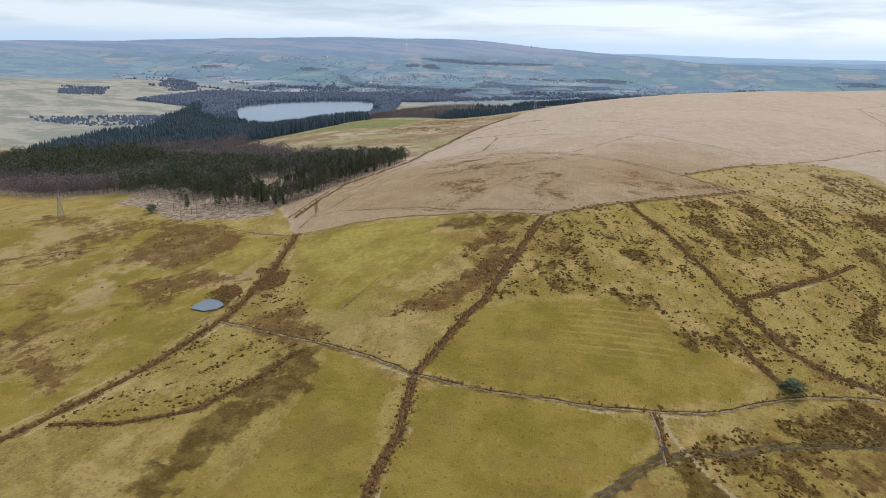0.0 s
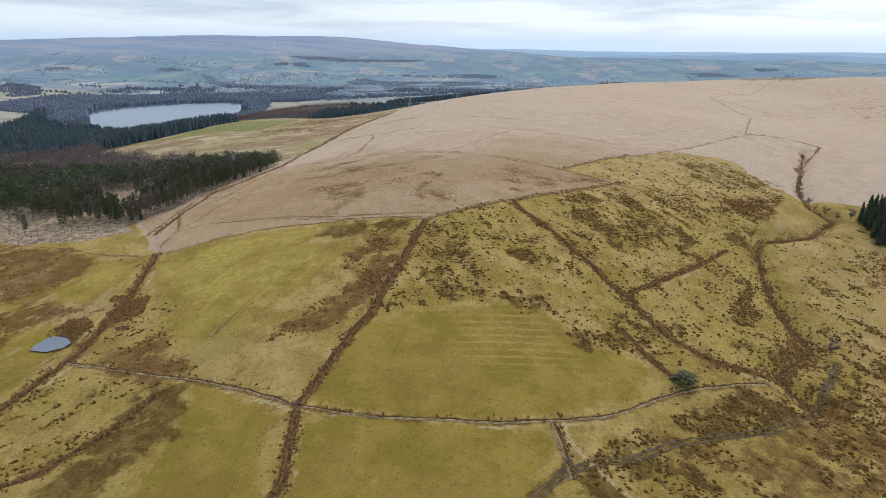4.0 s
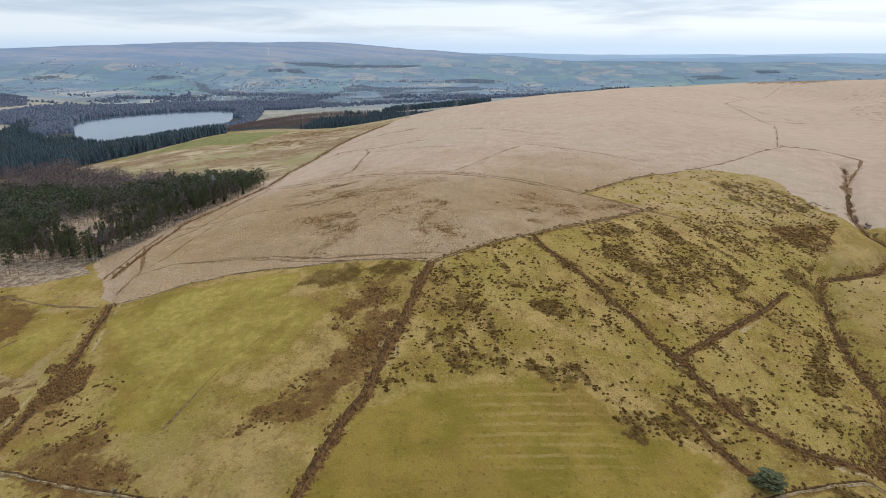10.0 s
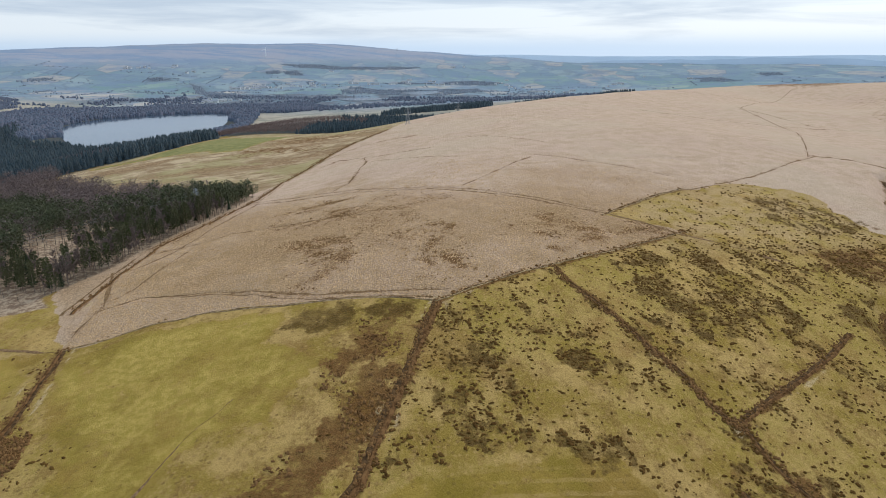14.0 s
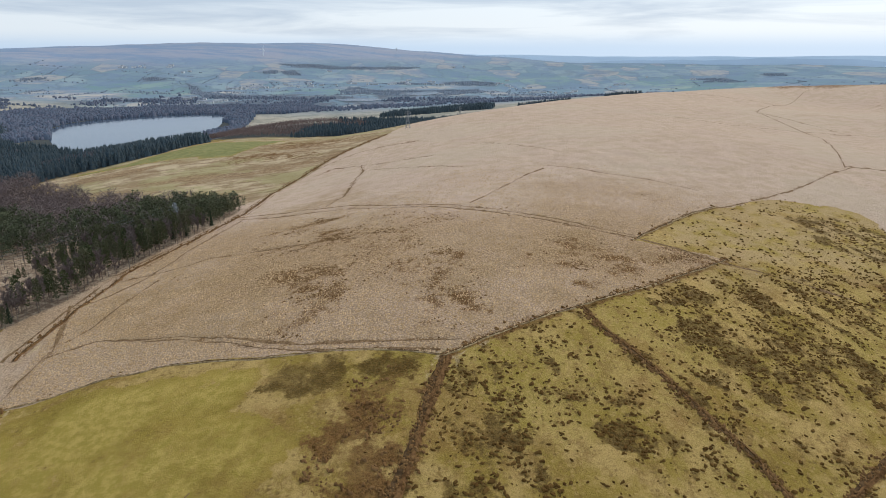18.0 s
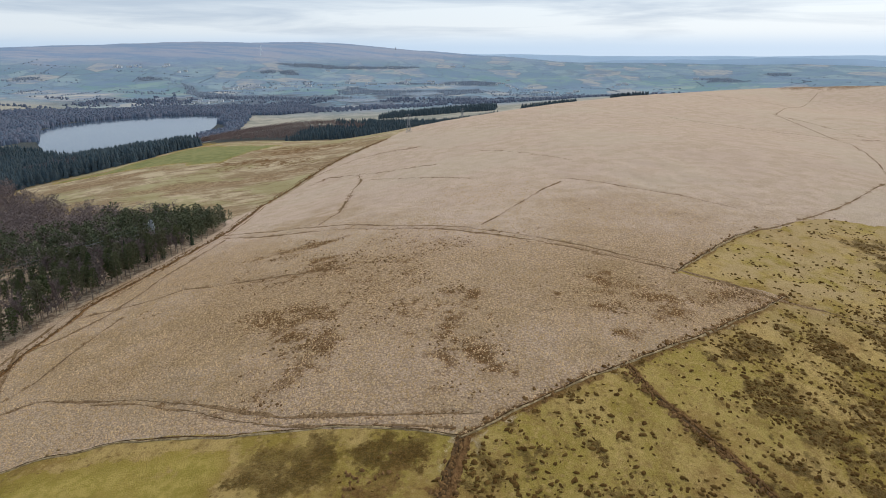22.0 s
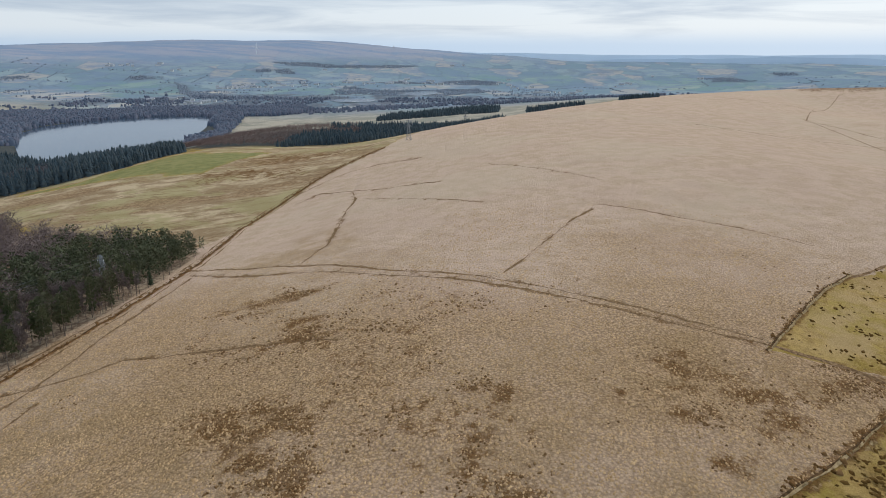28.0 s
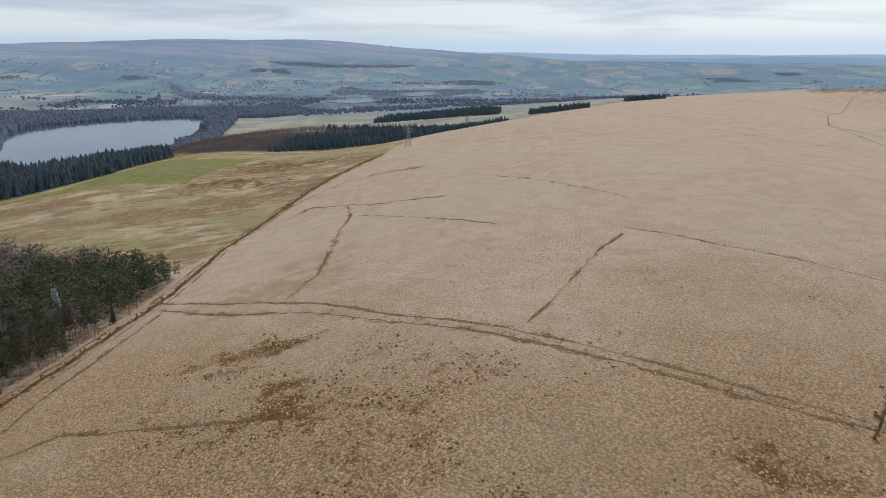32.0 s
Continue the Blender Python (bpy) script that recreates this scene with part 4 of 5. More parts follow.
    out["straw"] = np.maximum(out["straw"], 0.2 * smooth(poly_sd(x, y, [(-140, 262), (-100, 268), (-60, 262), (-46, 250), (-54, 226), (-98, 244)]) + n1 * 16, -5, 6))
    out["lush"] = smooth(poly_sd(x, y, MEADOWS[5]) + n1 * 20, -8, 8)
    out["track"] = track
    out["floor"] = np.maximum(smooth(poly_sd(x, y, CLEARING) + n1 * 10, -4, 4), smooth(poly_sd(x, y, WOOD), -2, 6) * 0.9)
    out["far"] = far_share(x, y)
    return out


gx = geo_axis(-262.0, 262.0, 1.45, -3900, 3900, 1.05, 38)
gy = geo_axis(140.0, 600.0, 1.45, -900, 5050, 1.045, 38)
GX, GY = np.meshgrid(gx, gy)
px, py = GX.ravel(), GY.ravel()
pz = height(px, py)
cover = masks(px, py)
pz = pz + (vnoise(px, py, 14, 3) - 0.5) * 1.2 * (1 - cover["meadow"] * 0.7) + (vnoise(px, py, 3.2, 9, 2) - 0.5) * 0.35 * (0.4 + cover["moor"])
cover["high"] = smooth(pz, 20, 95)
for w, pts in PATHS:
    dist, _ = line_dist(px, py, pts)
    pz = pz - 0.35 * np.exp(-(dist / w) ** 2)
nx, ny = len(gx), len(gy)
q = (np.arange(ny - 1)[:, None] * nx + np.arange(nx - 1)[None]).ravel()
quads = np.stack([q, q + 1, q + 1 + nx, q + nx], -1)
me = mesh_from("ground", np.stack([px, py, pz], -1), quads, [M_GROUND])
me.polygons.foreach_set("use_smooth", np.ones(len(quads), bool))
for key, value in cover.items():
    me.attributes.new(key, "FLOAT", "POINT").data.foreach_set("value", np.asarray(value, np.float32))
PZ = pz.reshape(ny, nx)


def surf(x, y):
    """Height of the finished ground sheet."""
    x, y = np.atleast_1d(np.asarray(x, float)), np.atleast_1d(np.asarray(y, float))
    i = np.clip(np.searchsorted(gx, x) - 1, 0, nx - 2)
    j = np.clip(np.searchsorted(gy, y) - 1, 0, ny - 2)
    u, v = (x - gx[i]) / (gx[i + 1] - gx[i]), (y - gy[j]) / (gy[j + 1] - gy[j])
    return (PZ[j, i] * (1 - u) + PZ[j, i + 1] * u) * (1 - v) + (PZ[j + 1, i] * (1 - u) + PZ[j + 1, i + 1] * u) * v


def z_at(x, y):
    return float(surf(x, y)[0])


ground = tagged(new("ground", me), "upland pasture and bleached moor grass hill above a valley", "ground", kind="structure")


def water(name, outline, z, mat, label):
    bm = bmesh.new()
    bm.faces.new([bm.verts.new((x, y, z)) for x, y in outline])
    bmesh.ops.recalc_face_normals(bm, faces=bm.faces)
    if bm.faces[:][0].normal.z < 0:
        bmesh.ops.reverse_faces(bm, faces=bm.faces)
    me = bpy.data.meshes.new(name)
    bm.to_mesh(me)
    bm.free()
    me.materials.append(mat)
    return tagged(new(name, me), label, "water", kind="structure")


def swell(outline, by):
    cx, cy = sum(p[0] for p in outline) / len(outline), sum(p[1] for p in outline) / len(outline)
    return [(x + (x - cx) / math.hypot(x - cx, y - cy) * by, y + (y - cy) / math.hypot(x - cx, y - cy) * by) for x, y in outline]


water("water", swell(LAKE, 14), LAKE_Z, M_WATER, "grey reservoir reflecting the pale overcast sky")
for outline, level in zip(FAR_WATERS, FAR_Z):
    water("water", swell(outline, 8), level, M_WATER, "far sliver of reservoir water shining in the valley")
water("water", swell(POND, 0.6), POND_Z, M_POND, "small blue-grey pond beside a sunken lane")


# ---- banks and ditches between the fields ----
def resample(pts, step, wob=0.0, seed=0):
    out = []
    for (ax, ay), (bx, by) in zip(pts[:-1], pts[1:]):
        n = max(1, int(math.hypot(bx - ax, by - ay) / step))
        out += [(ax + (bx - ax) * k / n, ay + (by - ay) * k / n) for k in range(n)]
    out.append(pts[-1])
    p = np.array(out, float)
    for _ in range(3):
        p[1:-1] = (p[:-2] + 2 * p[1:-1] + p[2:]) / 4
    if wob:
        p[:, 0] += (vnoise(p[:, 0], p[:, 1], 12, seed) - 0.5) * wob
        p[:, 1] += (vnoise(p[:, 0], p[:, 1], 12, seed + 7) - 0.5) * wob
    return p


def bank(pts, seed, flip=1.0, size=1.0, rusty=False):
    """A bank with a ditch at its side, laid along the ground."""
    p = resample(pts, 2.0, 1.6, seed)
    d = np.gradient(p, axis=0)
    d /= np.linalg.norm(d, axis=1)[:, None] + 1e-9
    side = np.stack([-d[:, 1], d[:, 0]], -1) * flip
    root = tagged(new("field_bank"), "rusty bracken-grown bank with a dark ditch between fields" if rusty else "pale turf field bank with a dark peaty ditch along it", "field bank", "field banks")
    rnd = np.random.RandomState(seed)
    ridge = ((-2.6, -0.3), (-1.5, 0.05), (-0.7, 0.75), (0.2, 0.85), (0.8, 0.35), (1.1, 0.0))
    ditch = ((1.1, 0.02), (1.9, -0.02), (2.8, 0.0), (3.8, 0.15), (4.8, -0.3))
    for name, prof, mat in (("ridge", ridge, M_LITTER if rusty else M_BANK), ("ditch", ditch, M_DITCH)):
        vs = []
        for a, b in prof:
            off = a * size * (0.6 + 0.8 * vnoise(p[:, 0], p[:, 1], 9, seed + 5)) + (vnoise(p[:, 0], p[:, 1], 5, seed + int(a * 10)) - 0.5) * 0.8
            x, y = p[:, 0] + side[:, 0] * off, p[:, 1] + side[:, 1] * off
            vs.append(np.stack([x, y, surf(x, y) + 0.10 + b * size + rnd.uniform(-0.08, 0.10, len(p))], -1))
        v = np.stack(vs, 1).reshape(-1, 3)
        k, n = len(prof), len(p)
        i = (np.arange(n - 1)[:, None] * k + np.arange(k - 1)[None]).ravel()
        f = np.stack([i, i + 1, i + 1 + k, i + k], -1)
        me = mesh_from(name, v, f if flip < 0 else f[:, ::-1], [mat])
        me.polygons.foreach_set("use_smooth", np.ones(len(f), bool))
        ob = tagged(new(name, me))
        ob.parent = root
    return root


SIZES = (0.22, 0.46, 0.42, 0.15, 0.15, 0.30, 0.32, 0.30, 0.2, 0.42, 0.26, 0.3, 0.3, 0.18, 0.3)
SIDES = (1, 1, 1, 1, -1, 1, 1, 1, 1, 1, 1, 1, 1, 1, 1)
RUSTY = (1, 2, 5, 6, 7, 9, 10, 12, 14)
for k, pts in enumerate(BANKS):
    if k != 13:
        bank(pts, 40 + k, SIDES[k], SIZES[k], k in RUSTY)


# ---- worn paths and the farm track ----
def strip(name, pts, width, mat, label, seed, category="path", least=0.12):
    """A ragged worn line lying just on the turf."""
    p = resample(pts, max(1.2, width * 0.8), 1.2, seed)
    d = np.gradient(p, axis=0)
    d /= np.linalg.norm(d, axis=1)[:, None] + 1e-9
    wide = width * (least + 1.25 * smooth(vnoise(p[:, 0], p[:, 1], 16, seed, 4), 0.30, 0.72))
    wob = (vnoise(p[:, 0], p[:, 1], 6, seed + 3) - 0.5) * width * 0.9
    vs = []
    for a in (-0.5, -0.25, 0.0, 0.25, 0.5):
        off = wob + a * wide * (0.75 + 0.5 * vnoise(p[:, 0], p[:, 1], 2.5, seed + int(40 * a), 2))
        x, y = p[:, 0] - d[:, 1] * off, p[:, 1] + d[:, 0] * off
        vs.append(np.stack([x, y, surf(x, y) + 0.16 - 0.18 * abs(a)], -1))
    v = np.stack(vs, 1).reshape(-1, 3)
    i = (np.arange(len(p) - 1)[:, None] * 5 + np.arange(4)[None]).ravel()
    f = np.stack([i, i + 5, i + 6, i + 1], -1)
    me = mesh_from(name, v, f, [mat])
    me.polygons.foreach_set("use_smooth", np.ones(len(f), bool))
    return tagged(new(name, me), label, category, kind="structure")


for k, (w, pts) in enumerate(PATHS):
    strip("path", pts, w, M_PEAT, "worn dark peaty footpath through bleached moor grass", 500 + 11 * k)
for side in (-1.1, 1.1):
    strip("farm_track", [(x - 0.5 * side, y + 0.85 * side) for x, y in TRACK], 0.85, M_MUD, "muddy grey-brown wheel rut across the lower pasture", 720, "track", 0.6)
strip("path", BANKS[13], 0.9, M_PEAT, "faint dark drain line across the green pasture", 725)
for k, pts in enumerate(([(-335, 334), (-307, 345), (-277, 356)], [(-314, 311), (-302, 324), (-292, 339), (-277, 356)], [(-210, 305), (-201, 318), (-194, 330), (-186, 342)],
                         [(-304, 300), (-286, 305)], [(-222, 281), (-216, 290)], [(-258, 404), (-226, 393), (-187, 373), (-160, 364)], [(-170, 240), (-162, 252), (-157, 263)])):
    strip("path", pts, 1.5, M_PEAT, "dark drain line across the rough western pasture", 760 + 9 * k)
strip("stream_bed", STREAM, 2.2, M_DITCH, "narrow dark peaty stream in its gully", 727, "stream")
FENCE = BANKS[10]
strip("path", [(x - 5.0, y) for x, y in FENCE], 1.2, M_PEAT, "worn dark line beside the boundary of the moor", 731)
strip("path", [(x + 4.0, y + 2) for x, y in FENCE[1:]], 0.9, M_PEAT, "worn dark line beside the boundary of the moor", 742)


# ---- tufts of rush, bracken and moor grass ----
rng = np.random.RandomState(11)


def tuft_proto(seed, sides=7, spike=0.5):
    """A spiky mound: skirt, shoulder and a few points."""
    r = np.random.RandomState(seed)
    v, f = [], []
    for k in range(sides):
        a = 6.2832 * k / sides + r.uniform(-0.25, 0.25)
        v.append((math.cos(a) * r.uniform(0.55, 1.5), math.sin(a) * r.uniform(0.55, 1.5), -0.15))
    for k in range(sides):
        a = 6.2832 * (k + 0.5) / sides + r.uniform(-0.25, 0.25)
        q = r.uniform(0.45, 0.9)
        v.append((math.cos(a) * q, math.sin(a) * q, r.uniform(0.45, 1.0 + spike)))
    v.append((r.uniform(-0.2, 0.2), r.uniform(-0.2, 0.2), r.uniform(0.7, 1.1)))
    for k in range(sides):
        n = (k + 1) % sides
        f += [(k, n, sides + k), (n, sides + n, sides + k), (sides + k, sides + n, 2 * sides)]
    return np.array(v, float) * (r.uniform(0.9, 1.7), r.uniform(0.6, 1.0), 1.0), np.array(f, int)


def cone_proto(seed, sides=5):
    r = np.random.RandomState(seed)
    v = [(math.cos(6.2832 * k / sides) * r.uniform(0.7, 1.3), math.sin(6.2832 * k / sides) * r.uniform(0.7, 1.3), -0.2) for k in range(sides)]
    v.append((r.uniform(-0.35, 0.35), r.uniform(-0.35, 0.35), 1.0))
    return np.array(v), np.array([(k, (k + 1) % sides, sides) for k in range(sides)])


TUFTS = [tuft_proto(k, 6 + k % 4, 0.7) for k in range(9)]
CONES = [cone_proto(k) for k in range(6)]


def spots(n, x0, x1, y0, y1):
    return rng.uniform(x0, x1, n), rng.uniform(y0, y1, n)


def rows_for(x, y, lo, hi, flat, sink=0.0):
    n = len(x)
    size = rng.uniform(lo, hi, n) * rng.uniform(0.8, 1.2, n)
    return np.stack([x, y, surf(x, y) - sink, size, size * flat * rng.uniform(0.7, 1.3, n), rng.uniform(0, 6.28, n), rng.randint(0, 30, n)], -1)


x, y = spots(240000, -400, 300, 140, 580)
keep = rush_density(x, y)
keep = np.maximum(keep, np.max([in_poly(x, y, p, 5) for p in DARKS], axis=0) * 0.3)
keep = np.maximum(keep, np.max([in_poly(x, y, p, 8) for p in BROWNS[:5]], axis=0) * 0.03)
pick = rng.uniform(0, 1, len(x)) < keep
x, y = x[pick], y[pick]
mk = masks(x, y)
pick = rng.uniform(0, 1, len(x)) < (1 - mk["moor"]) * (1 - 0.93 * mk["meadow"] * (mk["brown"] < 0.3)) * (1 - mk["floor"])
scatter("rush_tufts", TUFTS, rows_for(x[pick], y[pick], 0.20, 0.70, 0.45), M_RUSH, "dark brown rush clumps dotted over the olive pasture", "rushes")

x, y = spots(120000, -170, 200, 366, 590)
keep = in_poly(x, y, MOOR) * moor_dark(x, y) * (0.07 + 0.8 * smooth(vnoise(x, y, 8, 81, 3), 0.5, 0.68))
pick = rng.uniform(0, 1, len(x)) < keep
scatter("rush_tufts", TUFTS, rows_for(x[pick], y[pick], 0.13, 0.40, 0.7), M_MOORRUSH, "brown rush clumps scattered through bleached moor grass", "rushes")



def mk_gap(x, y):
    """Tussocks thin out up the hill."""
    return smooth(640 - y + (vnoise(x, y, 60, 83) - 0.5) * 160, 0, 280) * smooth(190 - x + (vnoise(x, y, 50, 84) - 0.5) * 60, 0, 110)


x, y = spots(150000, -172, 190, 362, 660)
pick = (poly_sd(x, y, MOOR) > 0.5) & (rng.uniform(0, 1, len(x)) < mk_gap(x, y))
for w, pts in PATHS:
    dist, _ = line_dist(x, y, pts)
    pick &= dist > 0.7 * w
scatter("moor_grass", CONES, rows_for(x[pick], y[pick], 0.17, 0.40, 1.0), M_TUSSOCK, "pale bleached tussocks of moor grass on the hilltop", "grass")


def along(pts, count, spread, shift=0.0):
    p = resample(pts, 1.0)
    d = np.gradient(p, axis=0)
    d /= np.linalg.norm(d, axis=1)[:, None] + 1e-9
    i = rng.randint(0, len(p), count)
    off = rng.normal(shift, spread, count)
    return p[i, 0] - d[i, 1] * off + rng.uniform(-0.5, 0.5, count), p[i, 1] + d[i, 0] * off + rng.uniform(-0.5, 0.5, count)


HEDGE_TUFTS = ((0, 170, 1.1, 1.5), (1, 800, 1.3, 0.6), (2, 420, 1.2, 0.6), (3, 110, 1.2, 1.2), (5, 420, 1.0, 1.2), (6, 260, 1.2, 1.2), (7, 180, 1.4, 1.0), (8, 40, 0.8, 1.2), (9, 520, 2.2, 0.4), (10, 520, 1.3, 1.2), (11, 90, 0.8, 1.0), (12, 220, 1.4, 0.5), (14, 60, 1.0, 0.5))
xs, ys = [], []
for k, count, spread, shift in HEDGE_TUFTS:
    x, y = along(BANKS[k], count, spread, shift)
    xs.append(x), ys.append(y)
for pts, count, spread in ((STREAM[4:], 700, 2.2), (STREAM[-6:], 500, 4.0)):
    x, y = along(pts, count, spread)
    xs.append(x), ys.append(y)
for p, count in ((BROWNS[0], 500), (BROWNS[1], 260), (BROWNS[6], 420), (BROWNS[7], 380), (BROWNS[8], 220), (BROWNS[9], 160), (BROWNS[10], 200), (LITTER_BEDS[0], 700), (LITTER_BEDS[1], 500)):
    a = np.array(p)
    x, y = spots(count * 3, a[:, 0].min() - 3, a[:, 0].max() + 3, a[:, 1].min() - 3, a[:, 1].max() + 3)
    pick = (poly_sd(x, y, p) > -2) & (vnoise(x, y, 9, 91, 3) > 0.5)
    xs.append(x[pick]), ys.append(y[pick])
scatter("bracken_litter", TUFTS, rows_for(np.concatenate(xs), np.concatenate(ys), 0.22, 0.6, 0.8), M_BRACKEN, "rusty dead bracken along ditches and banks", "bracken")


# ---- trees ----
def blade(v, f, a, b, w, r):
    """One narrow leaf or twig from a to b."""
    n = len(v)
    d = np.array(b) - np.array(a)
    s = np.cross(d, r.normal(size=3))
    s = s / (np.linalg.norm(s) + 1e-9) * w
    v += [tuple(np.array(a) - s), tuple(np.array(a) + s), tuple(b)]
    f.append((n, n + 1, n + 2))


def pine_crown(seed, clumps=40, leaves=20, fat=1.0):
    """Scots pine: an upright ragged crown of needle clumps. Height 1."""
    r = np.random.RandomState(seed)
    v, f = [], []
    low = r.uniform(0.20, 0.34)
    lean = r.uniform(-0.04, 0.04, 2)
    for k in range(clumps):
        u = (k + r.uniform(0, 1)) / clumps
        h = low + (0.97 - low) * u
        wide = 0.19 * (1 - u) ** 0.62 * (0.55 + 1.5 * u if u < 0.3 else 1.0) + 0.012
        a = 2.399 * k + r.uniform(-0.5, 0.5)
        q = wide * r.uniform(0.35, 1.12)
        c = np.array([math.cos(a) * q + lean[0] * h, math.sin(a) * q + lean[1] * h, h])
        s = r.uniform(0.040, 0.068) * fat
        for j in range(leaves):
            d = r.normal(size=3) + np.array([math.cos(a), math.sin(a), 0.25]) * 0.5
            d /= np.linalg.norm(d)
            p = c + d * s * (1.25, 1.25, 0.6) * r.uniform(0.1, 0.95)
            blade(v, f, p, p + (d * (1, 1, 0.6) + (0, 0, 0.25)) * s * 0.85, s * 0.34, r)
    return np.array(v), np.array(f)


def spruce_crown(seed, tiers=13, arms=9):
    r = np.random.RandomState(seed)
    v, f = [], []
    for k in range(tiers):
        h = 0.10 + 0.86 * k / tiers
        reach = 0.21 * (1 - h) ** 0.85 + 0.02
        for j in range(arms):
            a = 6.2832 * (j + r.uniform(-0.4, 0.4)) / arms + k
            q = reach * r.uniform(0.65, 1.2)
            n = len(v)
            tip = (math.cos(a) * q, math.sin(a) * q, h - 0.05 * r.uniform(0.5, 1.4))
            for sgn in (-1, 1):
                b = a + sgn * 0.33
                v.append((math.cos(b) * q * 0.55, math.sin(b) * q * 0.55, h - 0.035))
            v += [(0, 0, h + 0.05), tip]
            f += [(n, n + 3, n + 2), (n + 1, n + 2, n + 3)]
    blade(v, f, (0, 0, 0.9), (0, 0, 1.0), 0.01, r)
    return np.array(v), np.array(f)


def bare_crown(seed, twigs=430, round_=1.0):
    """Leafless crown: limbs and a haze of twigs. Height 1."""
    r = np.random.RandomState(seed)
    v, f = [], []
    limbs = []
    for k in range(13):
        h = r.uniform(0.22, 0.75)
        a = r.uniform(0, 6.28)
        q = r.uniform(0.10, 0.24) * round_
        end = np.array([math.cos(a) * q, math.sin(a) * q, min(0.98, h + r.uniform(0.12, 0.3))])
        base = np.array([0, 0, h])
        limbs.append((base, end))
        blade(v, f, base, end, 0.008, r)
        blade(v, f, base, end, 0.008, r)
    for k in range(twigs):
        b, e = limbs[r.randint(len(limbs))]
        p = b + (e - b) * r.uniform(0.35, 1.05)
        d = r.normal(size=3) * (1, 1, 0.5) + (0, 0, 0.7)
        d /= np.linalg.norm(d)
        blade(v, f, p, p + d * r.uniform(0.06, 0.15), r.uniform(0.006, 0.013), r)
    return np.array(v), np.array(f)


def trunk_mesh(name, top=0.9, r0=0.014):
    bm = bmesh.new()
    pts = [(0, 0, -0.06), (0.004, 0.002, 0.3), (-0.003, 0.004, 0.62), (0.002, -0.003, top)]
    for k in range(3):
        bar(bm, pts[k], pts[k + 1], r0 * (1 - 0.3 * k), 6, r0 * (1 - 0.3 * (k + 1)) + 0.002)
    me = bpy.data.meshes.new(name)
    bm.to_mesh(me)
    bm.free()
    me.materials.append(M_BARK)
    return me


KINDS = {
    "pine": ([pine_crown(200 + k) for k in range(5)], M_PINE, "pine_tree", "dark green pine with a bare lower trunk in the wood", "pine tree"),
    "spruce": ([spruce_crown(220 + k) for k in range(4)], M_SPRUCE, "spruce_tree", "dense dark green spruce standing in the wood", "spruce tree"),
    "bare": ([bare_crown(240 + k) for k in range(5)], M_TWIG, "bare_tree", "leafless purplish-brown tree at the edge of the wood", "bare tree"),
}
CROWNS, TRUNKS = {}, {}
for kind, (protos, mat, name, label, cat) in KINDS.items():
    CROWNS[kind] = [mesh_from("crown", v, f, [mat]) for v, f in protos]
    TRUNKS[kind] = trunk_mesh("trunk", 0.92, 0.013 if kind != "bare" else 0.011)


def tree(kind, x, y, h, wide=1.0, seed=0, label="", group=""):
    protos, mat, name, lab, cat = KINDS[kind]
    root = tagged(new(name), label or lab, cat, group)
    z = z_at(x, y)
    root.location = (x, y, z)
    root.rotation_euler = (0, 0, (seed * 2.399) % 6.283)
    for nm, me in (("trunk", TRUNKS[kind]), ("crown", CROWNS[kind][seed % len(protos)])):
        ob = new(nm, me)
        ob.parent = root
        ob.scale = (h * wide, h * wide, h)
    return root


def fill(poly, gap, seed, thin=None):
    """Places inside a polygon, about gap metres apart."""
    r = np.random.RandomState(seed)
    a = np.array(poly, float)
    nx_, ny_ = int((np.ptp(a[:, 0])) / gap) + 1, int((np.ptp(a[:, 1])) / gap) + 1
    X, Y = np.meshgrid(a[:, 0].min() + gap * np.arange(nx_), a[:, 1].min() + gap * np.arange(ny_))
    X = X.ravel() + r.uniform(-0.48, 0.48, X.size) * gap
    Y = Y.ravel() + r.uniform(-0.48, 0.48, Y.size) * gap
    ok = poly_sd(X, Y, poly) > 0.5
    if thin is not None:
        ok &= r.uniform(0, 1, X.size) < thin(X, Y)
    return X[ok], Y[ok]


def wood_thin(x, y):
    """Sparse towards the clearing and in a few gaps."""
    edge = np.minimum(1, 0.8 + 0.02 * np.maximum(0, poly_sd(x, y, WOOD)))
    gap = 1 - 0.8 * np.exp(-((x + 230) / 32) ** 2 - ((y - 476 - 0.3 * (x + 230)) / 17) ** 2)
    gap = gap * (1 - 0.93 * smooth(poly_sd(x, y, GLADE), -4, 6))
    gap = gap * (1 - 0.75 * smooth(vnoise(x, y, 24, 133, 3), 0.56, 0.66))
    return edge * gap * (1 - 0.95 * smooth(poly_sd(x, y, CLEARING), -3, 2))


def wood_kind(x, y):
    n = vnoise(x, y, 70, 131, 3)
    back = smooth(y + 0.45 * x, 560, 620) * (x < -205)
    west = smooth(-x, 330, 420) * (y < 640)
    back = np.maximum(back, in_poly(x, y, LARCHES, 14))
    single = hash01(np.floor(x * 7).astype(np.int64), np.floor(y * 7).astype(np.int64), 5)
    return (0.5 * n + 0.55 * back + 0.40 * west + 0.46 * single) > 0.575


wx, wy = fill(WOOD, 4.5, 61, wood_thin)
order = np.argsort(np.hypot(wx + 60, wy - 420))
wx, wy = wx[order], wy[order]
bare = wood_kind(wx, wy)
wr = np.random.RandomState(62)
wh = wr.uniform(10.0, 19.0, len(wx)) + 2.0 * smooth(-wx, 210, 320) - 2.5 * smooth(wy, 600, 660) * (wx > -200)
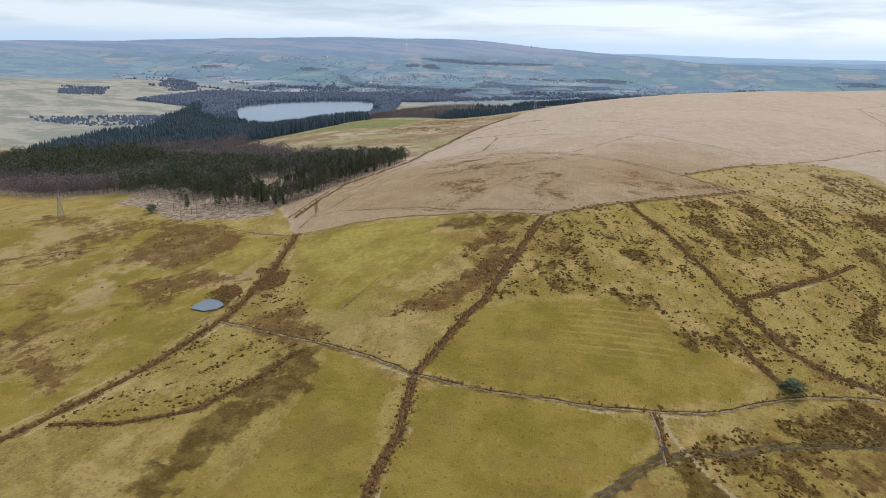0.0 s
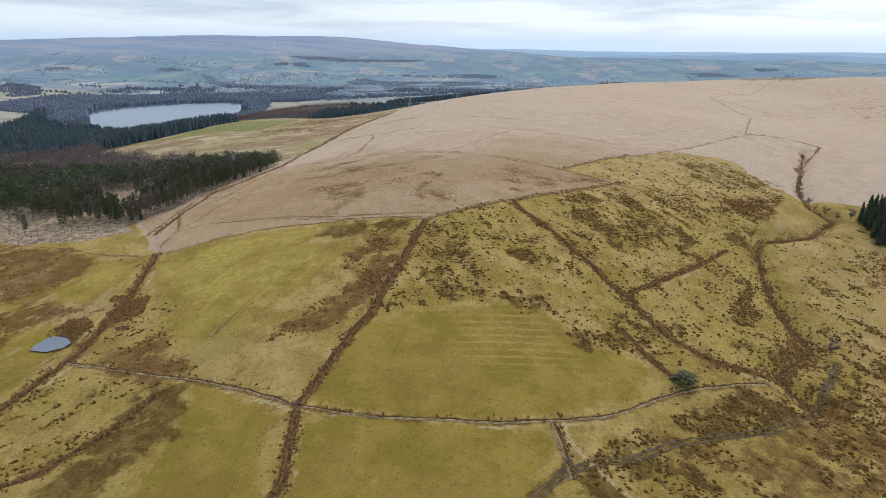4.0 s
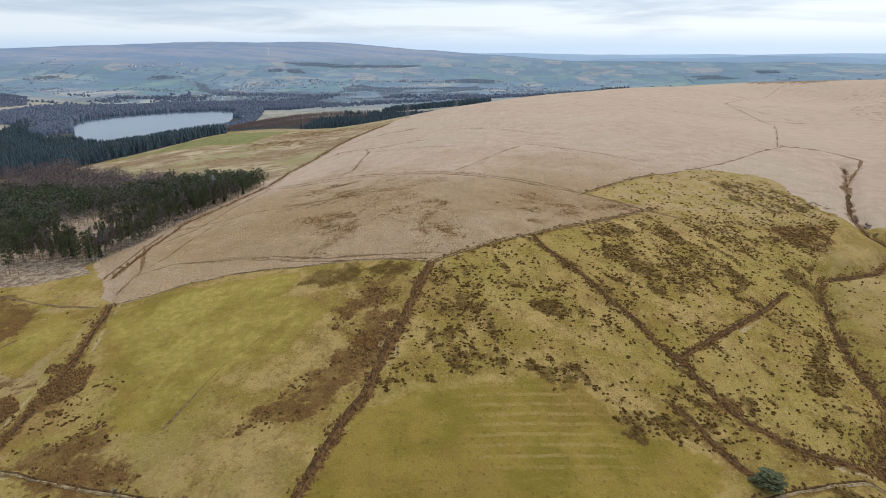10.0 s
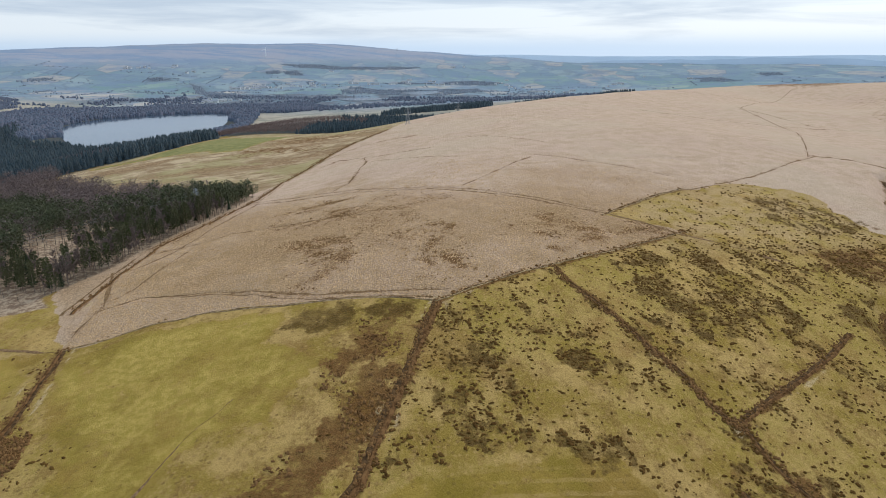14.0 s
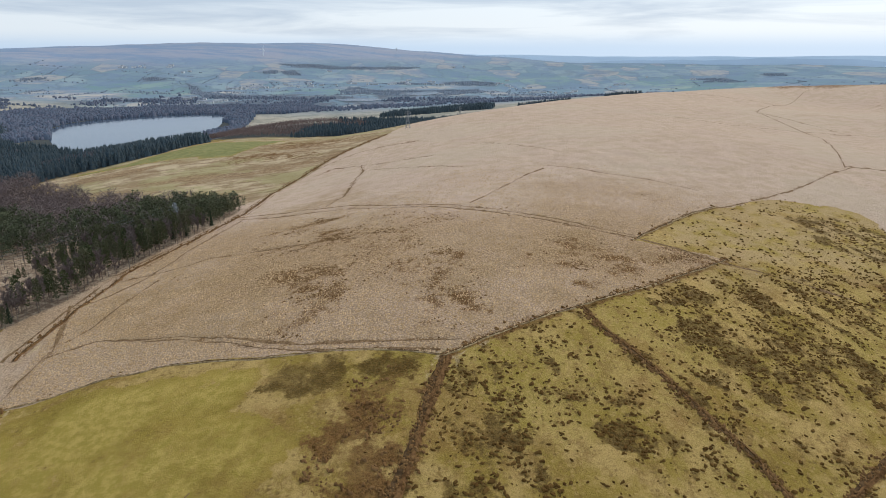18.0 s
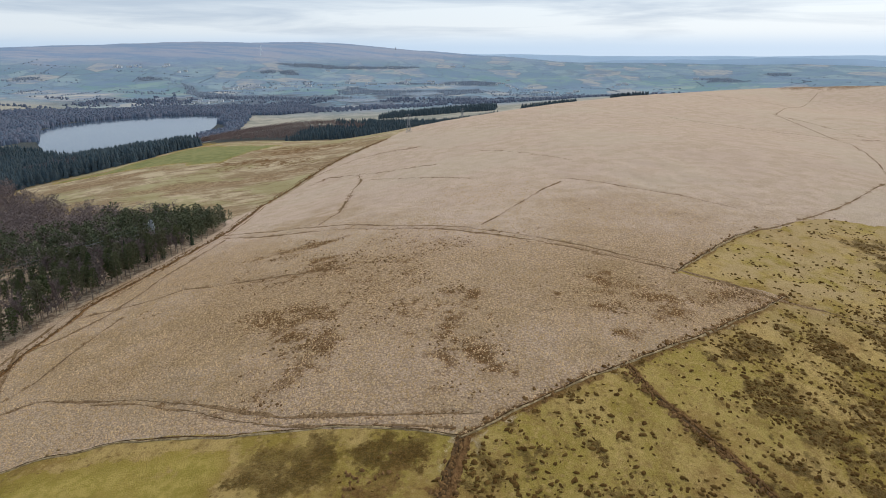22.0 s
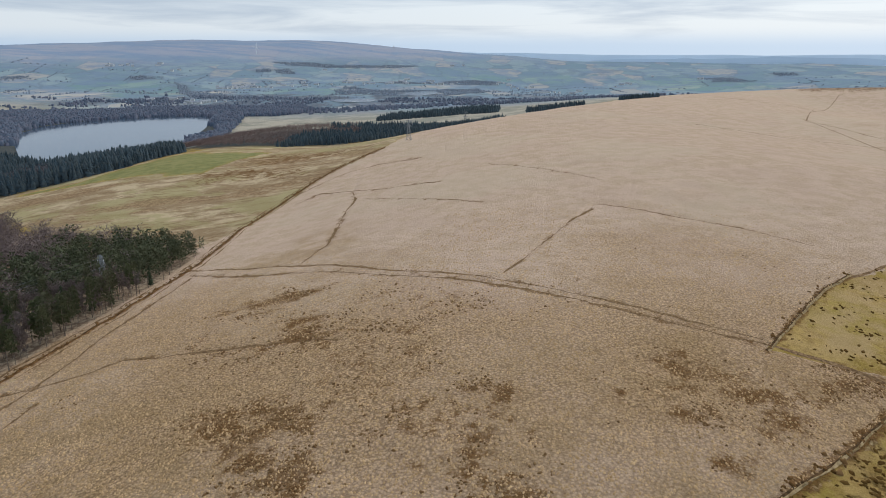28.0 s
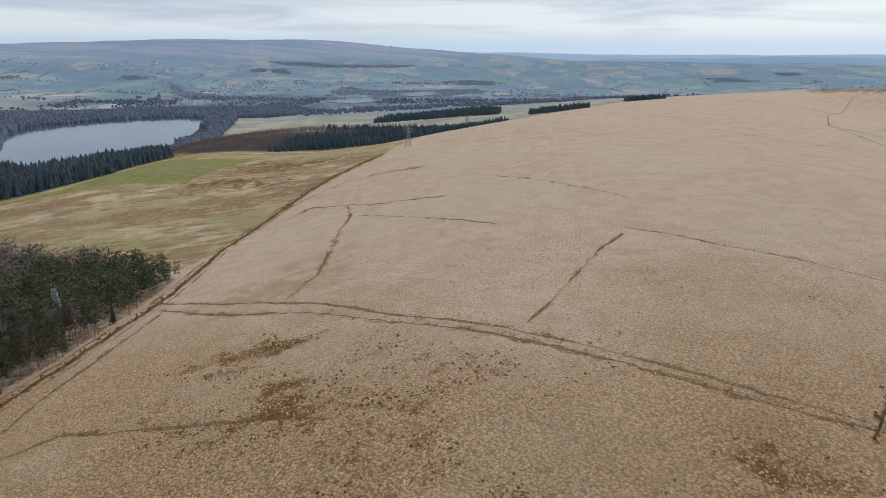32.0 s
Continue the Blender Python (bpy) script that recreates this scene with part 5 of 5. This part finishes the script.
wh *= 1 - 0.4 * in_poly(wx, wy, [(-228, 470), (-228, 510), (-240, 552), (-200, 525), (-194, 470), (-208, 440)], 6)
SINGLE = 290
for k in range(min(SINGLE, len(wx))):
    kind = "bare" if bare[k] else ("spruce" if wr.uniform() < 0.06 else "pine")
    tree(kind, wx[k], wy[k], wh[k] * (0.88 if kind == "bare" else 1.0), wr.uniform(0.62, 0.95), k, group="trees of the wood")


def rows_trees(x, y, h, wide, r):
    n = len(x)
    return np.stack([x, y, surf(x, y) - 0.3, h * wide, h, r.uniform(0, 6.28, n), r.randint(0, 60, n)], -1)


def spruce_low(seed, tiers=5, sides=7):
    """A full conifer in a few ragged skirts. Height 1."""
    r = np.random.RandomState(seed)
    v, f = [], []
    lean = r.uniform(-0.02, 0.02, 2)
    for k in range(tiers):
        b, t = 0.05 + 0.16 * k, min(1.0, 0.42 + 0.155 * k)
        n = len(v)
        q = 0.235 * (1 - 0.165 * k) * r.uniform(0.85, 1.12)
        for j in range(sides):
            a = 6.2832 * j / sides + r.uniform(-0.35, 0.35)
            w = q * (r.uniform(1.0, 1.35) if j % 2 else r.uniform(0.5, 0.8))
            v.append((math.cos(a) * w + lean[0] * k, math.sin(a) * w + lean[1] * k, b + r.uniform(-0.05, 0.07)))
        v.append((r.uniform(-0.02, 0.02) + lean[0] * k, r.uniform(-0.02, 0.02) + lean[1] * k, t))
        f += [(n + j, n + (j + 1) % sides, n + sides) for j in range(sides)]
    return np.array(v), np.array(f)


def thinned(proto, share, seed):
    v, f = proto
    r = np.random.RandomState(seed)
    pick = r.uniform(0, 1, len(f)) < share
    used = f[pick]
    idx, inv = np.unique(used, return_inverse=True)
    v2 = v[idx].copy()
    return v2, inv.reshape(used.shape)


rest = np.arange(len(wx)) >= SINGLE
pick = rest & ~bare
scatter("pine_wood", [pine_crown(300 + k, 20, 6, 1.75) for k in range(6)], rows_trees(wx[pick], wy[pick], wh[pick], 0.9, wr), M_PINES, "dense dark green pine wood on the valley side", "wood")
pick = rest & bare
scatter("bare_wood", [thinned(bare_crown(320 + k, 200, 1.15), 0.33, k) for k in range(6)], rows_trees(wx[pick], wy[pick], wh[pick] * 0.95, 1.35, wr), M_TWIGS, "leafless purplish larches behind the pines", "wood")
x, y = fill(WOOD, 9.0, 64)
scatter("pine_trunks", [(np.array([(-0.014, 0, -0.05), (0.014, 0, -0.05), (0, 0, 0.8), (0, -0.014, -0.05), (0, 0.014, -0.05)]), np.array([(0, 1, 2), (3, 4, 2)]))],
        rows_trees(x, y, wr.uniform(9, 13, len(x)), 1.6, wr), M_BARK, "pale bare trunks showing under the pines", "tree trunks")

FOREST_PROTOS = [spruce_low(400 + k) for k in range(6)]
x, y = fill(FOREST, 5.4, 65, lambda x, y: (poly_sd(x, y, LAKE) < -8) * (0.96 - 0.5 * smooth(vnoise(x, y, 45, 66, 3), 0.60, 0.70)))
high = wr.uniform(9, 17, len(x)) + 9 * (vnoise(x, y, 55, 91) - 0.3) - 3 * smooth(-poly_sd(x, y, FOREST), -14, 0)
leafless = (vnoise(x, y, 70, 92, 4) + wr.uniform(-0.06, 0.06, len(x))) > 0.66
scatter("conifer_forest", FOREST_PROTOS, rows_trees(x[~leafless], y[~leafless], high[~leafless], 1.0, wr), M_FOREST_HAZED, "dark conifer forest running down to the reservoir, tinted blue for haze", "forest")
# haze is put into the greyed twig colours as well
scatter("bare_wood", [thinned(bare_crown(360 + k, 160, 1.1), 0.32, k) for k in range(4)], rows_trees(x[leafless], y[leafless], high[leafless] * 0.8, 1.5, wr), mat_simple("haze_tinted_twigs", (0.11, 0.105, 0.115), (0.17, 0.15, 0.16), 0.05, spread=("island", (0.10, 0.095, 0.10), 0.6)),
        "grey-purple leafless trees among the dark conifers", "wood")
x, y = fill(PLANT, 5.2, 67)
red = (0.5 * vnoise(x, y, 45, 68, 3) + 0.9 * smooth(-x, 190, 290) + 0.4 * smooth(y + 0.1 * x, 1215, 1280) * smooth(-x, 90, 150)) > 0.66
scatter("conifer_strip", FOREST_PROTOS, rows_trees(x[~red], y[~red], wr.uniform(6, 13, (~red).sum()), 1.15, wr), M_FOREST_HAZED, "strip of young dark conifers below the hill", "plantation")
scatter("larch_strip", [thinned(bare_crown(340 + k, 160, 1.1), 0.32, k) for k in range(4)], rows_trees(x[red], y[red], wr.uniform(8, 12, red.sum()), 1.5, wr), mat_simple("larch_twigs", (0.22, 0.15, 0.13), (0.31, 0.22, 0.19), 0.05, spread=("island", (0.12, 0.095, 0.09), 0.6)),
        "rust-brown leafless larches in a plantation strip", "plantation")
FAR_CONIFERS = ([(-160, 1720), (20, 1690), (90, 1640), (110, 1800), (60, 1900), (-140, 1860)], [(130, 1520), (190, 1490), (240, 1510), (240, 1570), (140, 1580)], [(335, 1660), (410, 1650), (420, 1700), (340, 1710)])
xs, ys = zip(*[fill(p, 6.5, 69 + k) for k, p in enumerate(FAR_CONIFERS)])
x, y = np.concatenate(xs), np.concatenate(ys)
scatter("conifer_forest", FOREST_PROTOS, rows_trees(x, y, wr.uniform(6, 11, len(x)) + 8 * (vnoise(x, y, 40, 93) - 0.4), 1.25, wr), M_FOREST_HAZED, "dark conifer belts behind the shoulder of the moor", "forest")

# far shore woods and the wooded valley
HOUSES = [(-773, 2384), (-752, 2371), (-909, 2427), (-794, 2449), (-736, 2402), (-890, 3006), (-838, 3017), (-798, 2992), (-760, 2973), (-737, 3009), (-708, 3028), (-635, 3050), (-605, 3012), (-517, 3078), (-309, 3267), (-237, 3281), (-166, 3305), (-94, 3376), (-19, 3441), (32, 3432)]
HOUSES += [(243, 3514), (314, 3446), (367, 3452), (384, 3041), (459, 3086), (533, 3113), (806, 3462), (-404, 3257), (-1491, 3395), (-1441, 3422), (-1390, 3419), (-1291, 3456), (-1187, 3341), (-1268, 2512), (-571, 3634), (-174, 3490), (309, 3657), (1007, 3669), (1193, 3542), (42, 3999), (103, 4042), (-965, 2230)]
CLUMPS = [(v * (0.42, 0.42, 0.8), f) for v, f in (tuft_proto(420 + k, 7, 0.25) for k in range(6))]
x, y = fill(SHORE, 6.2, 75, lambda x, y: 0.92 * (poly_sd(x, y, LAKE) < -8))
far_rows = [rows_trees(x, y, wr.uniform(6, 11, len(x)), 1.05, wr)]
x, y = fill([(-480, 1860), (-440, 1700), (-500, 1560), (-430, 1500), (-330, 1480), (-300, 1650), (-380, 1900), (-440, 2040)], 7.5, 76, lambda x, y: 1.0 * (poly_sd(x, y, LAKE) < -8) * (poly_sd(x, y, LAKE) > -75))
far_rows.append(rows_trees(x, y, wr.uniform(8, 13, len(x)), 1.05, wr))
x, y = fill([(-520, 1260), (-400, 1300), (-400, 1700), (-420, 2000), (-640, 2120), (-640, 2030), (-480, 1700), (-480, 1420)], 7.5, 176, lambda x, y: 0.9 * (poly_sd(x, y, LAKE) < -8) * (poly_sd(x, y, LAKE) > -75))
far_rows.append(rows_trees(x, y, wr.uniform(8, 13, len(x)), 1.05, wr))
x, y = fill([(-1000, 1400), (-820, 1380), (-780, 1500), (-870, 1780), (-960, 1800)], 7.5, 177, lambda x, y: 0.9 * (poly_sd(x, y, LAKE) < -8) * (poly_sd(x, y, LAKE) > -100))
far_rows.append(rows_trees(x, y, wr.uniform(8, 13, len(x)), 1.05, wr))
def dry(x, y):
    return (np.maximum(poly_sd(x, y, FAR_WATERS[0]), poly_sd(x, y, FAR_WATERS[1])) < -25) & (poly_sd(x, y, LAKE) < -15)


xs, ys = [], []
x, y = fill([(-1500, 1950), (1500, 2100), (2000, 3300), (-1900, 3300)], 12.0, 77, lambda x, y: dry(x, y) * (0.62 * smooth(vnoise(x, y * 2.4, 210, 78, 5), 0.60, 0.67) * smooth(-y, -3300, -2600) + 0.8 * smooth(vnoise(x, y * 2, 300, 79, 4), 0.44, 0.54) * (y < 2560) * (np.abs(x + 200) < 900)))
floor_trees = y < 2560
far_rows.append(rows_trees(x[floor_trees], y[floor_trees], wr.uniform(4, 9, floor_trees.sum()), 1.3, wr))
xs.append(x[~floor_trees]), ys.append(y[~floor_trees])
for k, p in enumerate(VALLEY_WOODS):
    x, y = fill(p, 9.5 if k < 3 else 7.5, 240 + k, lambda x, y: dry(x, y) * (1 - 0.6 * smooth(vnoise(x, y, 60, 250, 3), 0.50, 0.62)))
    xs.append(x), ys.append(y)
vr = np.random.RandomState(79)
for k in range(170):                                    # hedgerows
    hx, hy, turn, n = vr.uniform(-1900, 1900), vr.uniform(2250, 3400), vr.choice((0.12, 1.7)) + vr.uniform(-0.35, 0.35), vr.randint(8, 26)
    step = np.arange(n) * 9.0
    keep = vr.uniform(0, 1, n) < 0.55
    x, y = (hx + step * math.cos(turn) + vr.uniform(-2, 2, n))[keep], (hy + step * math.sin(turn) + vr.uniform(-2, 2, n))[keep]
    ok = dry(x, y)
    xs.append(x[ok]), ys.append(y[ok])
x, y = np.concatenate(xs), np.concatenate(ys)
open_ground = np.min([np.hypot((x - hx) / 45, (y - hy + 30) / 70) for hx, hy in HOUSES], axis=0)
clear = (open_ground > 1) | (wr.uniform(0, 1, len(x)) < 0.2)
x, y = x[clear], y[clear]
scatter("valley_trees", CLUMPS, rows_trees(x, y, wr.uniform(2.6, 6.0, len(x)), 1.5, wr), M_VALLEY_HAZED, "haze-tinted blue-grey trees and hedgerows among the valley fields", "trees")
far_rows = np.concatenate(far_rows)
scatter("valley_wood", CLUMPS, far_rows, M_FARWOOD_HAZED, "haze-tinted grey-blue leafless woods along the valley floor", "woods")
# scrub belts on the grassy slopes west of the forest
SCRUB = ([(-1014, 1117), (-891, 1125), (-821, 1211), (-882, 1387), (-941, 1275), (-1022, 1153)], [(-1247, 1491), (-1174, 1558), (-1290, 1752), (-1359, 1649)], [(-1335, 2052), (-1580, 2508), (-1308, 2247), (-1154, 1979), (-1168, 1849)])
xs, ys = zip(*[fill(p, 7.5, 180 + k, lambda x, y: 0.15 + 0.85 * smooth(vnoise(x, y, 40, 82, 4), 0.42, 0.52)) for k, p in enumerate(SCRUB)])
x, y = np.concatenate(xs), np.concatenate(ys)
scatter("scrub", CLUMPS, rows_trees(x, y, wr.uniform(3, 6.5, len(x)), 1.2, wr), M_FARWOOD_HAZED, "grey-purple leafless scrub on the grassy slopes", "scrub")

# single trees and bushes in the open
tree("pine", -289, 421, 6.5, 3.6, 1, "squat dark green conifer alone in the felled clearing")
tree("pine", 89, 254, 4.4, 6.2, 2, "dark grey-green rounded bush on the field bank")
tree("bare", 163, 287, 9.0, 1.7, 3, "grey leafless tree beside the stream")
tree("bare", 36, 203, 3.2, 2.2, 4, "small leafless thorn bush at the track corner")
tree("bare", -52, 223, 2.2, 2.2, 0, "dark thorn stump where the field banks meet")
tree("bare", -98, 241, 2.5, 2.0, 1, "leafless thorn bush on the field bank")
tree("bare", -152, 252, 3.0, 2.0, 3, "leafless thorn bush beside the sunken lane")
for k, (x, y, h) in enumerate(((238, 462, 6), (237, 452, 5), (240, 444, 7), (243, 436, 6), (248, 430, 8), (236, 470, 5), (241, 480, 4.5))):
    tree("bare", x, y, h, 1.6, k, "small leafless tree growing in the stream gully", "gully trees")
x, y = fill([(243, 392), (252, 430), (276, 446), (300, 430), (300, 396), (270, 384)], 4.2, 83)
for k in range(len(x)):
    tree("spruce", x[k], y[k], wr.uniform(11, 16), wr.uniform(1.0, 1.25), k, "tall dark spruce in a dense clump by the stream", "spruce clump")
for k, (dx, dy) in enumerate(((4, 18), (14, 9), (22, 20), (31, 6), (40, 14), (52, 8), (60, 20), (70, 16), (80, 10))):
    tree("bare", -318 + dx * 1.5, 430 + dy * 1.2, 2.6 + 0.3 * (k % 4), 1.4, k, "scrubby leafless sapling in the felled clearing", "saplings in the clearing")


# ---- pylons and lines ----
def pylon(x, y, h, yaw, label):
    """Lattice pylon with two pairs of arms."""
    root = tagged(new("pylon"), label, "pylon", "pylons of the power line")
    root.location, root.rotation_euler = (x, y, z_at(x, y)), (0, 0, radians(yaw))
    w = h * 0.11

    def half(t):
        return w * max(0.0, 1 - t) ** 1.15 + h * 0.014
    corners = ((1, 1), (-1, 1), (-1, -1), (1, -1))
    for cx, cy in corners:
        bm = bmesh.new()
        ts = [0, 0.3, 0.6, 0.85, 1.0]
        for a, b in zip(ts[:-1], ts[1:]):
            bar(bm, (cx * half(a), cy * half(a), h * a - (0.4 if a == 0 else 0)), (cx * half(b), cy * half(b), h * b), h * 0.0062, 4)
        part("leg", bm, M_STEEL, root)
    ts = [0.0, 0.16, 0.31, 0.45, 0.58, 0.69, 0.78, 0.86, 0.93, 1.0]
    for k in range(4):
        (ax, ay), (bx, by) = corners[k], corners[(k + 1) % 4]
        bm = bmesh.new()
        for a, b in zip(ts[:-1], ts[1:]):
            bar(bm, (ax * half(a), ay * half(a), h * a), (bx * half(b), by * half(b), h * b), h * 0.0036, 3)
            bar(bm, (bx * half(a), by * half(a), h * a), (ax * half(b), ay * half(b), h * b), h * 0.0036, 3)
            bar(bm, (ax * half(b), ay * half(b), h * b), (bx * half(b), by * half(b), h * b), h * 0.0036, 3)
        part("bracing", bm, M_STEEL, root)
    for t, reach in ((0.70, 0.17), (0.84, 0.20), (0.96, 0.15)):
        for s in (-1, 1):
            bm = bmesh.new()
            tip = (s * h * reach, 0, h * t)
            for cy in (-1, 1):
                bar(bm, (s * half(t), cy * half(t), h * t), tip, h * 0.005, 3)
                bar(bm, (s * half(t + 0.05), cy * half(t + 0.05), h * (t + 0.05)), tip, h * 0.005, 3)
            arm = part("arm", bm, M_STEEL, root)
            bm = bmesh.new()
            for j in range(5):
                zt = h * t - 0.25 - 0.28 * j
                bar(bm, (tip[0], 0, zt), (tip[0], 0, zt - 0.2), 0.10, 6, 0.06)
            ins = part("insulator", bm, M_GLASSY, root, "pale stacked insulator")
            ins.parent = arm
    return root


PYLONS = [(-357, 414, 18.0), (-184, 593, 19.0), (-54, 965, 20.0), (14, 1285, 23.0)]
for k, (x, y, h) in enumerate(PYLONS):
    pylon(x, y, h, (-45, -40, -12, -14)[k], "grey galvanised lattice pylon " + ("rising out of the wood" if k == 1 else "standing in the rough pasture" if k == 0 else "beyond the shoulder of the moor"))


def cable(a, b, sag):
    cu = bpy.data.curves.new("cable", "CURVE")
    cu.dimensions, cu.bevel_depth, cu.bevel_resolution = "3D", 0.035, 0
    sp = cu.splines.new("POLY")
    sp.points.add(16)
    for k in range(17):
        t = k / 16
        p = Vector(a).lerp(Vector(b), t)
        sp.points[k].co = (p.x, p.y, p.z - sag * 4 * t * (1 - t), 1)
    cu.materials.append(M_STEEL)
    return tagged(new("power_cable", cu), "thin dark overhead cable slung between pylons", "cable", "overhead cables")


for (ax, ay, ah), (bx, by, bh) in zip(PYLONS[:1], PYLONS[1:2]):
    d = Vector((bx - ax, by - ay)).normalized()
    for t, reach in ((0.70, 0.17), (0.84, 0.20), (0.96, 0.15)):
        for s in (-1, 1):
            off = Vector((d.y, -d.x)) * s
            za, zb = z_at(ax, ay) + ah * t - 1.7, z_at(bx, by) + bh * t - 1.7
            cable((ax + off.x * ah * reach, ay + off.y * ah * reach, za), (bx + off.x * bh * reach, by + off.y * bh * reach, zb), 5.0)


# ---- the valley: houses, turbine, tower ----
def house_proto(long, deep, eaves, ridge):
    """Rendered house with a slate roof, chimneys and windows, at the origin."""
    root = tagged(new("house"), "pale rendered house with a slate roof in the valley", "house", "valley houses")
    bm = bmesh.new()
    box(bm, -long / 2, -deep / 2, -3.0, long / 2, deep / 2, eaves)
    for s in (-1, 1):
        a = [bm.verts.new(p) for p in ((s * long / 2, -deep / 2, eaves), (s * long / 2, deep / 2, eaves), (s * long / 2, 0, ridge - 0.1))]
        bm.faces.new(a if s > 0 else a[::-1])
    part("wall", bm, M_RENDERED, root)
    bm = bmesh.new()
    e = 0.4
    for s in (-1, 1):
        lo, hi = (s * (deep / 2 + e), eaves - 0.25), (0, ridge)
        q = [(-long / 2 - e, lo[0], lo[1]), (long / 2 + e, lo[0], lo[1]), (long / 2 + e, hi[0], hi[1]), (-long / 2 - e, hi[0], hi[1])]
        top = [bm.verts.new((p[0], p[1], p[2] + 0.25)) for p in q]
        low = [bm.verts.new(p) for p in q]
        bm.faces.new(top if s < 0 else top[::-1])
        bm.faces.new(low[::-1] if s < 0 else low)
        for k in range(4):
            bm.faces.new((low[k], low[(k + 1) % 4], top[(k + 1) % 4], top[k]))
    roof = part("roof", bm, M_SLATE, root)
    bm = bmesh.new()
    box(bm, long / 2 - 1.4, -0.5, ridge - 0.8, long / 2 - 0.4, 0.5, ridge + 1.3)
    part("chimney", bm, M_RENDERED, root).parent = roof
    for k in range(max(2, int(long / 4))):
        x = -long / 2 + (k + 0.5) * long / max(2, int(long / 4))
        for zz in (1.0, 3.4):
            bm = bmesh.new()
            box(bm, x - 0.6, -deep / 2 - 0.06, zz, x + 0.6, -deep / 2 + 0.1, zz + 1.2)
            part("window", bm, M_WINDOW, root)
    return root


proto_a, proto_b = house_proto(12, 8, 5.4, 8.6), house_proto(24, 8.5, 5.6, 9.0)
hr = random.Random(5)
spots_ = list(HOUSES) + [(x + hr.uniform(-60, 60), y + hr.uniform(-60, 60)) for x, y in HOUSES[:28] + HOUSES[5:28] + HOUSES[:33]]
for k, (x, y) in enumerate(spots_):
    p = proto_b if hr.random() < 0.4 else proto_a
    m = pose(x, y, z_at(x, y) + 0.3, 0, 0, hr.uniform(-40, 40)) @ Matrix.Scale(hr.uniform(0.7, 1.1), 4)
    if k < 2:
        p = (proto_a, proto_b)[k]
        p.matrix_basis = m
    else:
        copy_thing(p, m)


def turbine(x, y, h):
    root = tagged(new("wind_turbine"), "white three-bladed wind turbine on the far hillside", "wind turbine")
    root.location = (x, y, z_at(x, y))
    bm = bmesh.new()
    bar(bm, (0, 0, -2), (0, 0, h), 2.0, 10, 1.2)
    part("tower", bm, M_GLASSY, root)
    bm = bmesh.new()
    box(bm, -1.4, -3.5, h - 1, 1.4, 3.5, h + 1.8)
    part("nacelle", bm, M_GLASSY, root)
    for k in range(3):
        a = radians(20 + 120 * k)
        bm = bmesh.new()
        bar(bm, (0, -3.7, h + 0.4), (math.sin(a) * h * 0.55, -3.7, h + 0.4 + math.cos(a) * h * 0.55), 1.4, 4, 0.4)
        part("blade", bm, M_GLASSY, root)
    return root


turbine(-960, 3900, 34.0)


def stone_tower(x, y, h):
    root = tagged(new("stone_tower"), "slim dark stone monument on the far ridge", "tower")
    root.location = (x, y, z_at(x, y))
    bm = bmesh.new()
    bar(bm, (0, 0, -3), (0, 0, h * 0.75), 2.6, 8, 2.0)
    part("shaft", bm, M_STEEL, root)
    bm = bmesh.new()
    bar(bm, (0, 0, h * 0.75), (0, 0, h), 2.6, 8, 0.6)
    part("cap", bm, M_STEEL, root)
    return root


stone_tower(-300, 4560, 15.0)


# ---- ranges on the skyline, haze put into their blue colour ----
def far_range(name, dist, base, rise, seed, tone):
    """A low far range in an arc beyond the valley; tone has haze painted in."""
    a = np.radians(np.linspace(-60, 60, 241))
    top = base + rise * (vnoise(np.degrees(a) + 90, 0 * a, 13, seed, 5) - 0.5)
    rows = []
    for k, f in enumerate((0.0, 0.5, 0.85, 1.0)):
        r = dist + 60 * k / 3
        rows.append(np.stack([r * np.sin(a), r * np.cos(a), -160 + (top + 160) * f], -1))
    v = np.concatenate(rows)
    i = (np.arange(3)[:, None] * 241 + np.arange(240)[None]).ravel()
    me = mesh_from(name, v, np.stack([i, i + 1, i + 242, i + 241], -1), [mat_simple(name + "_haze_blue", tuple(c * 0.92 for c in tone), tone, 0.002, bump=0.0)])
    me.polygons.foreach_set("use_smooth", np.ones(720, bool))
    return tagged(new("backdrop", me), "upland range far beyond the valley, coloured pale blue for haze", "hills", kind="structure")


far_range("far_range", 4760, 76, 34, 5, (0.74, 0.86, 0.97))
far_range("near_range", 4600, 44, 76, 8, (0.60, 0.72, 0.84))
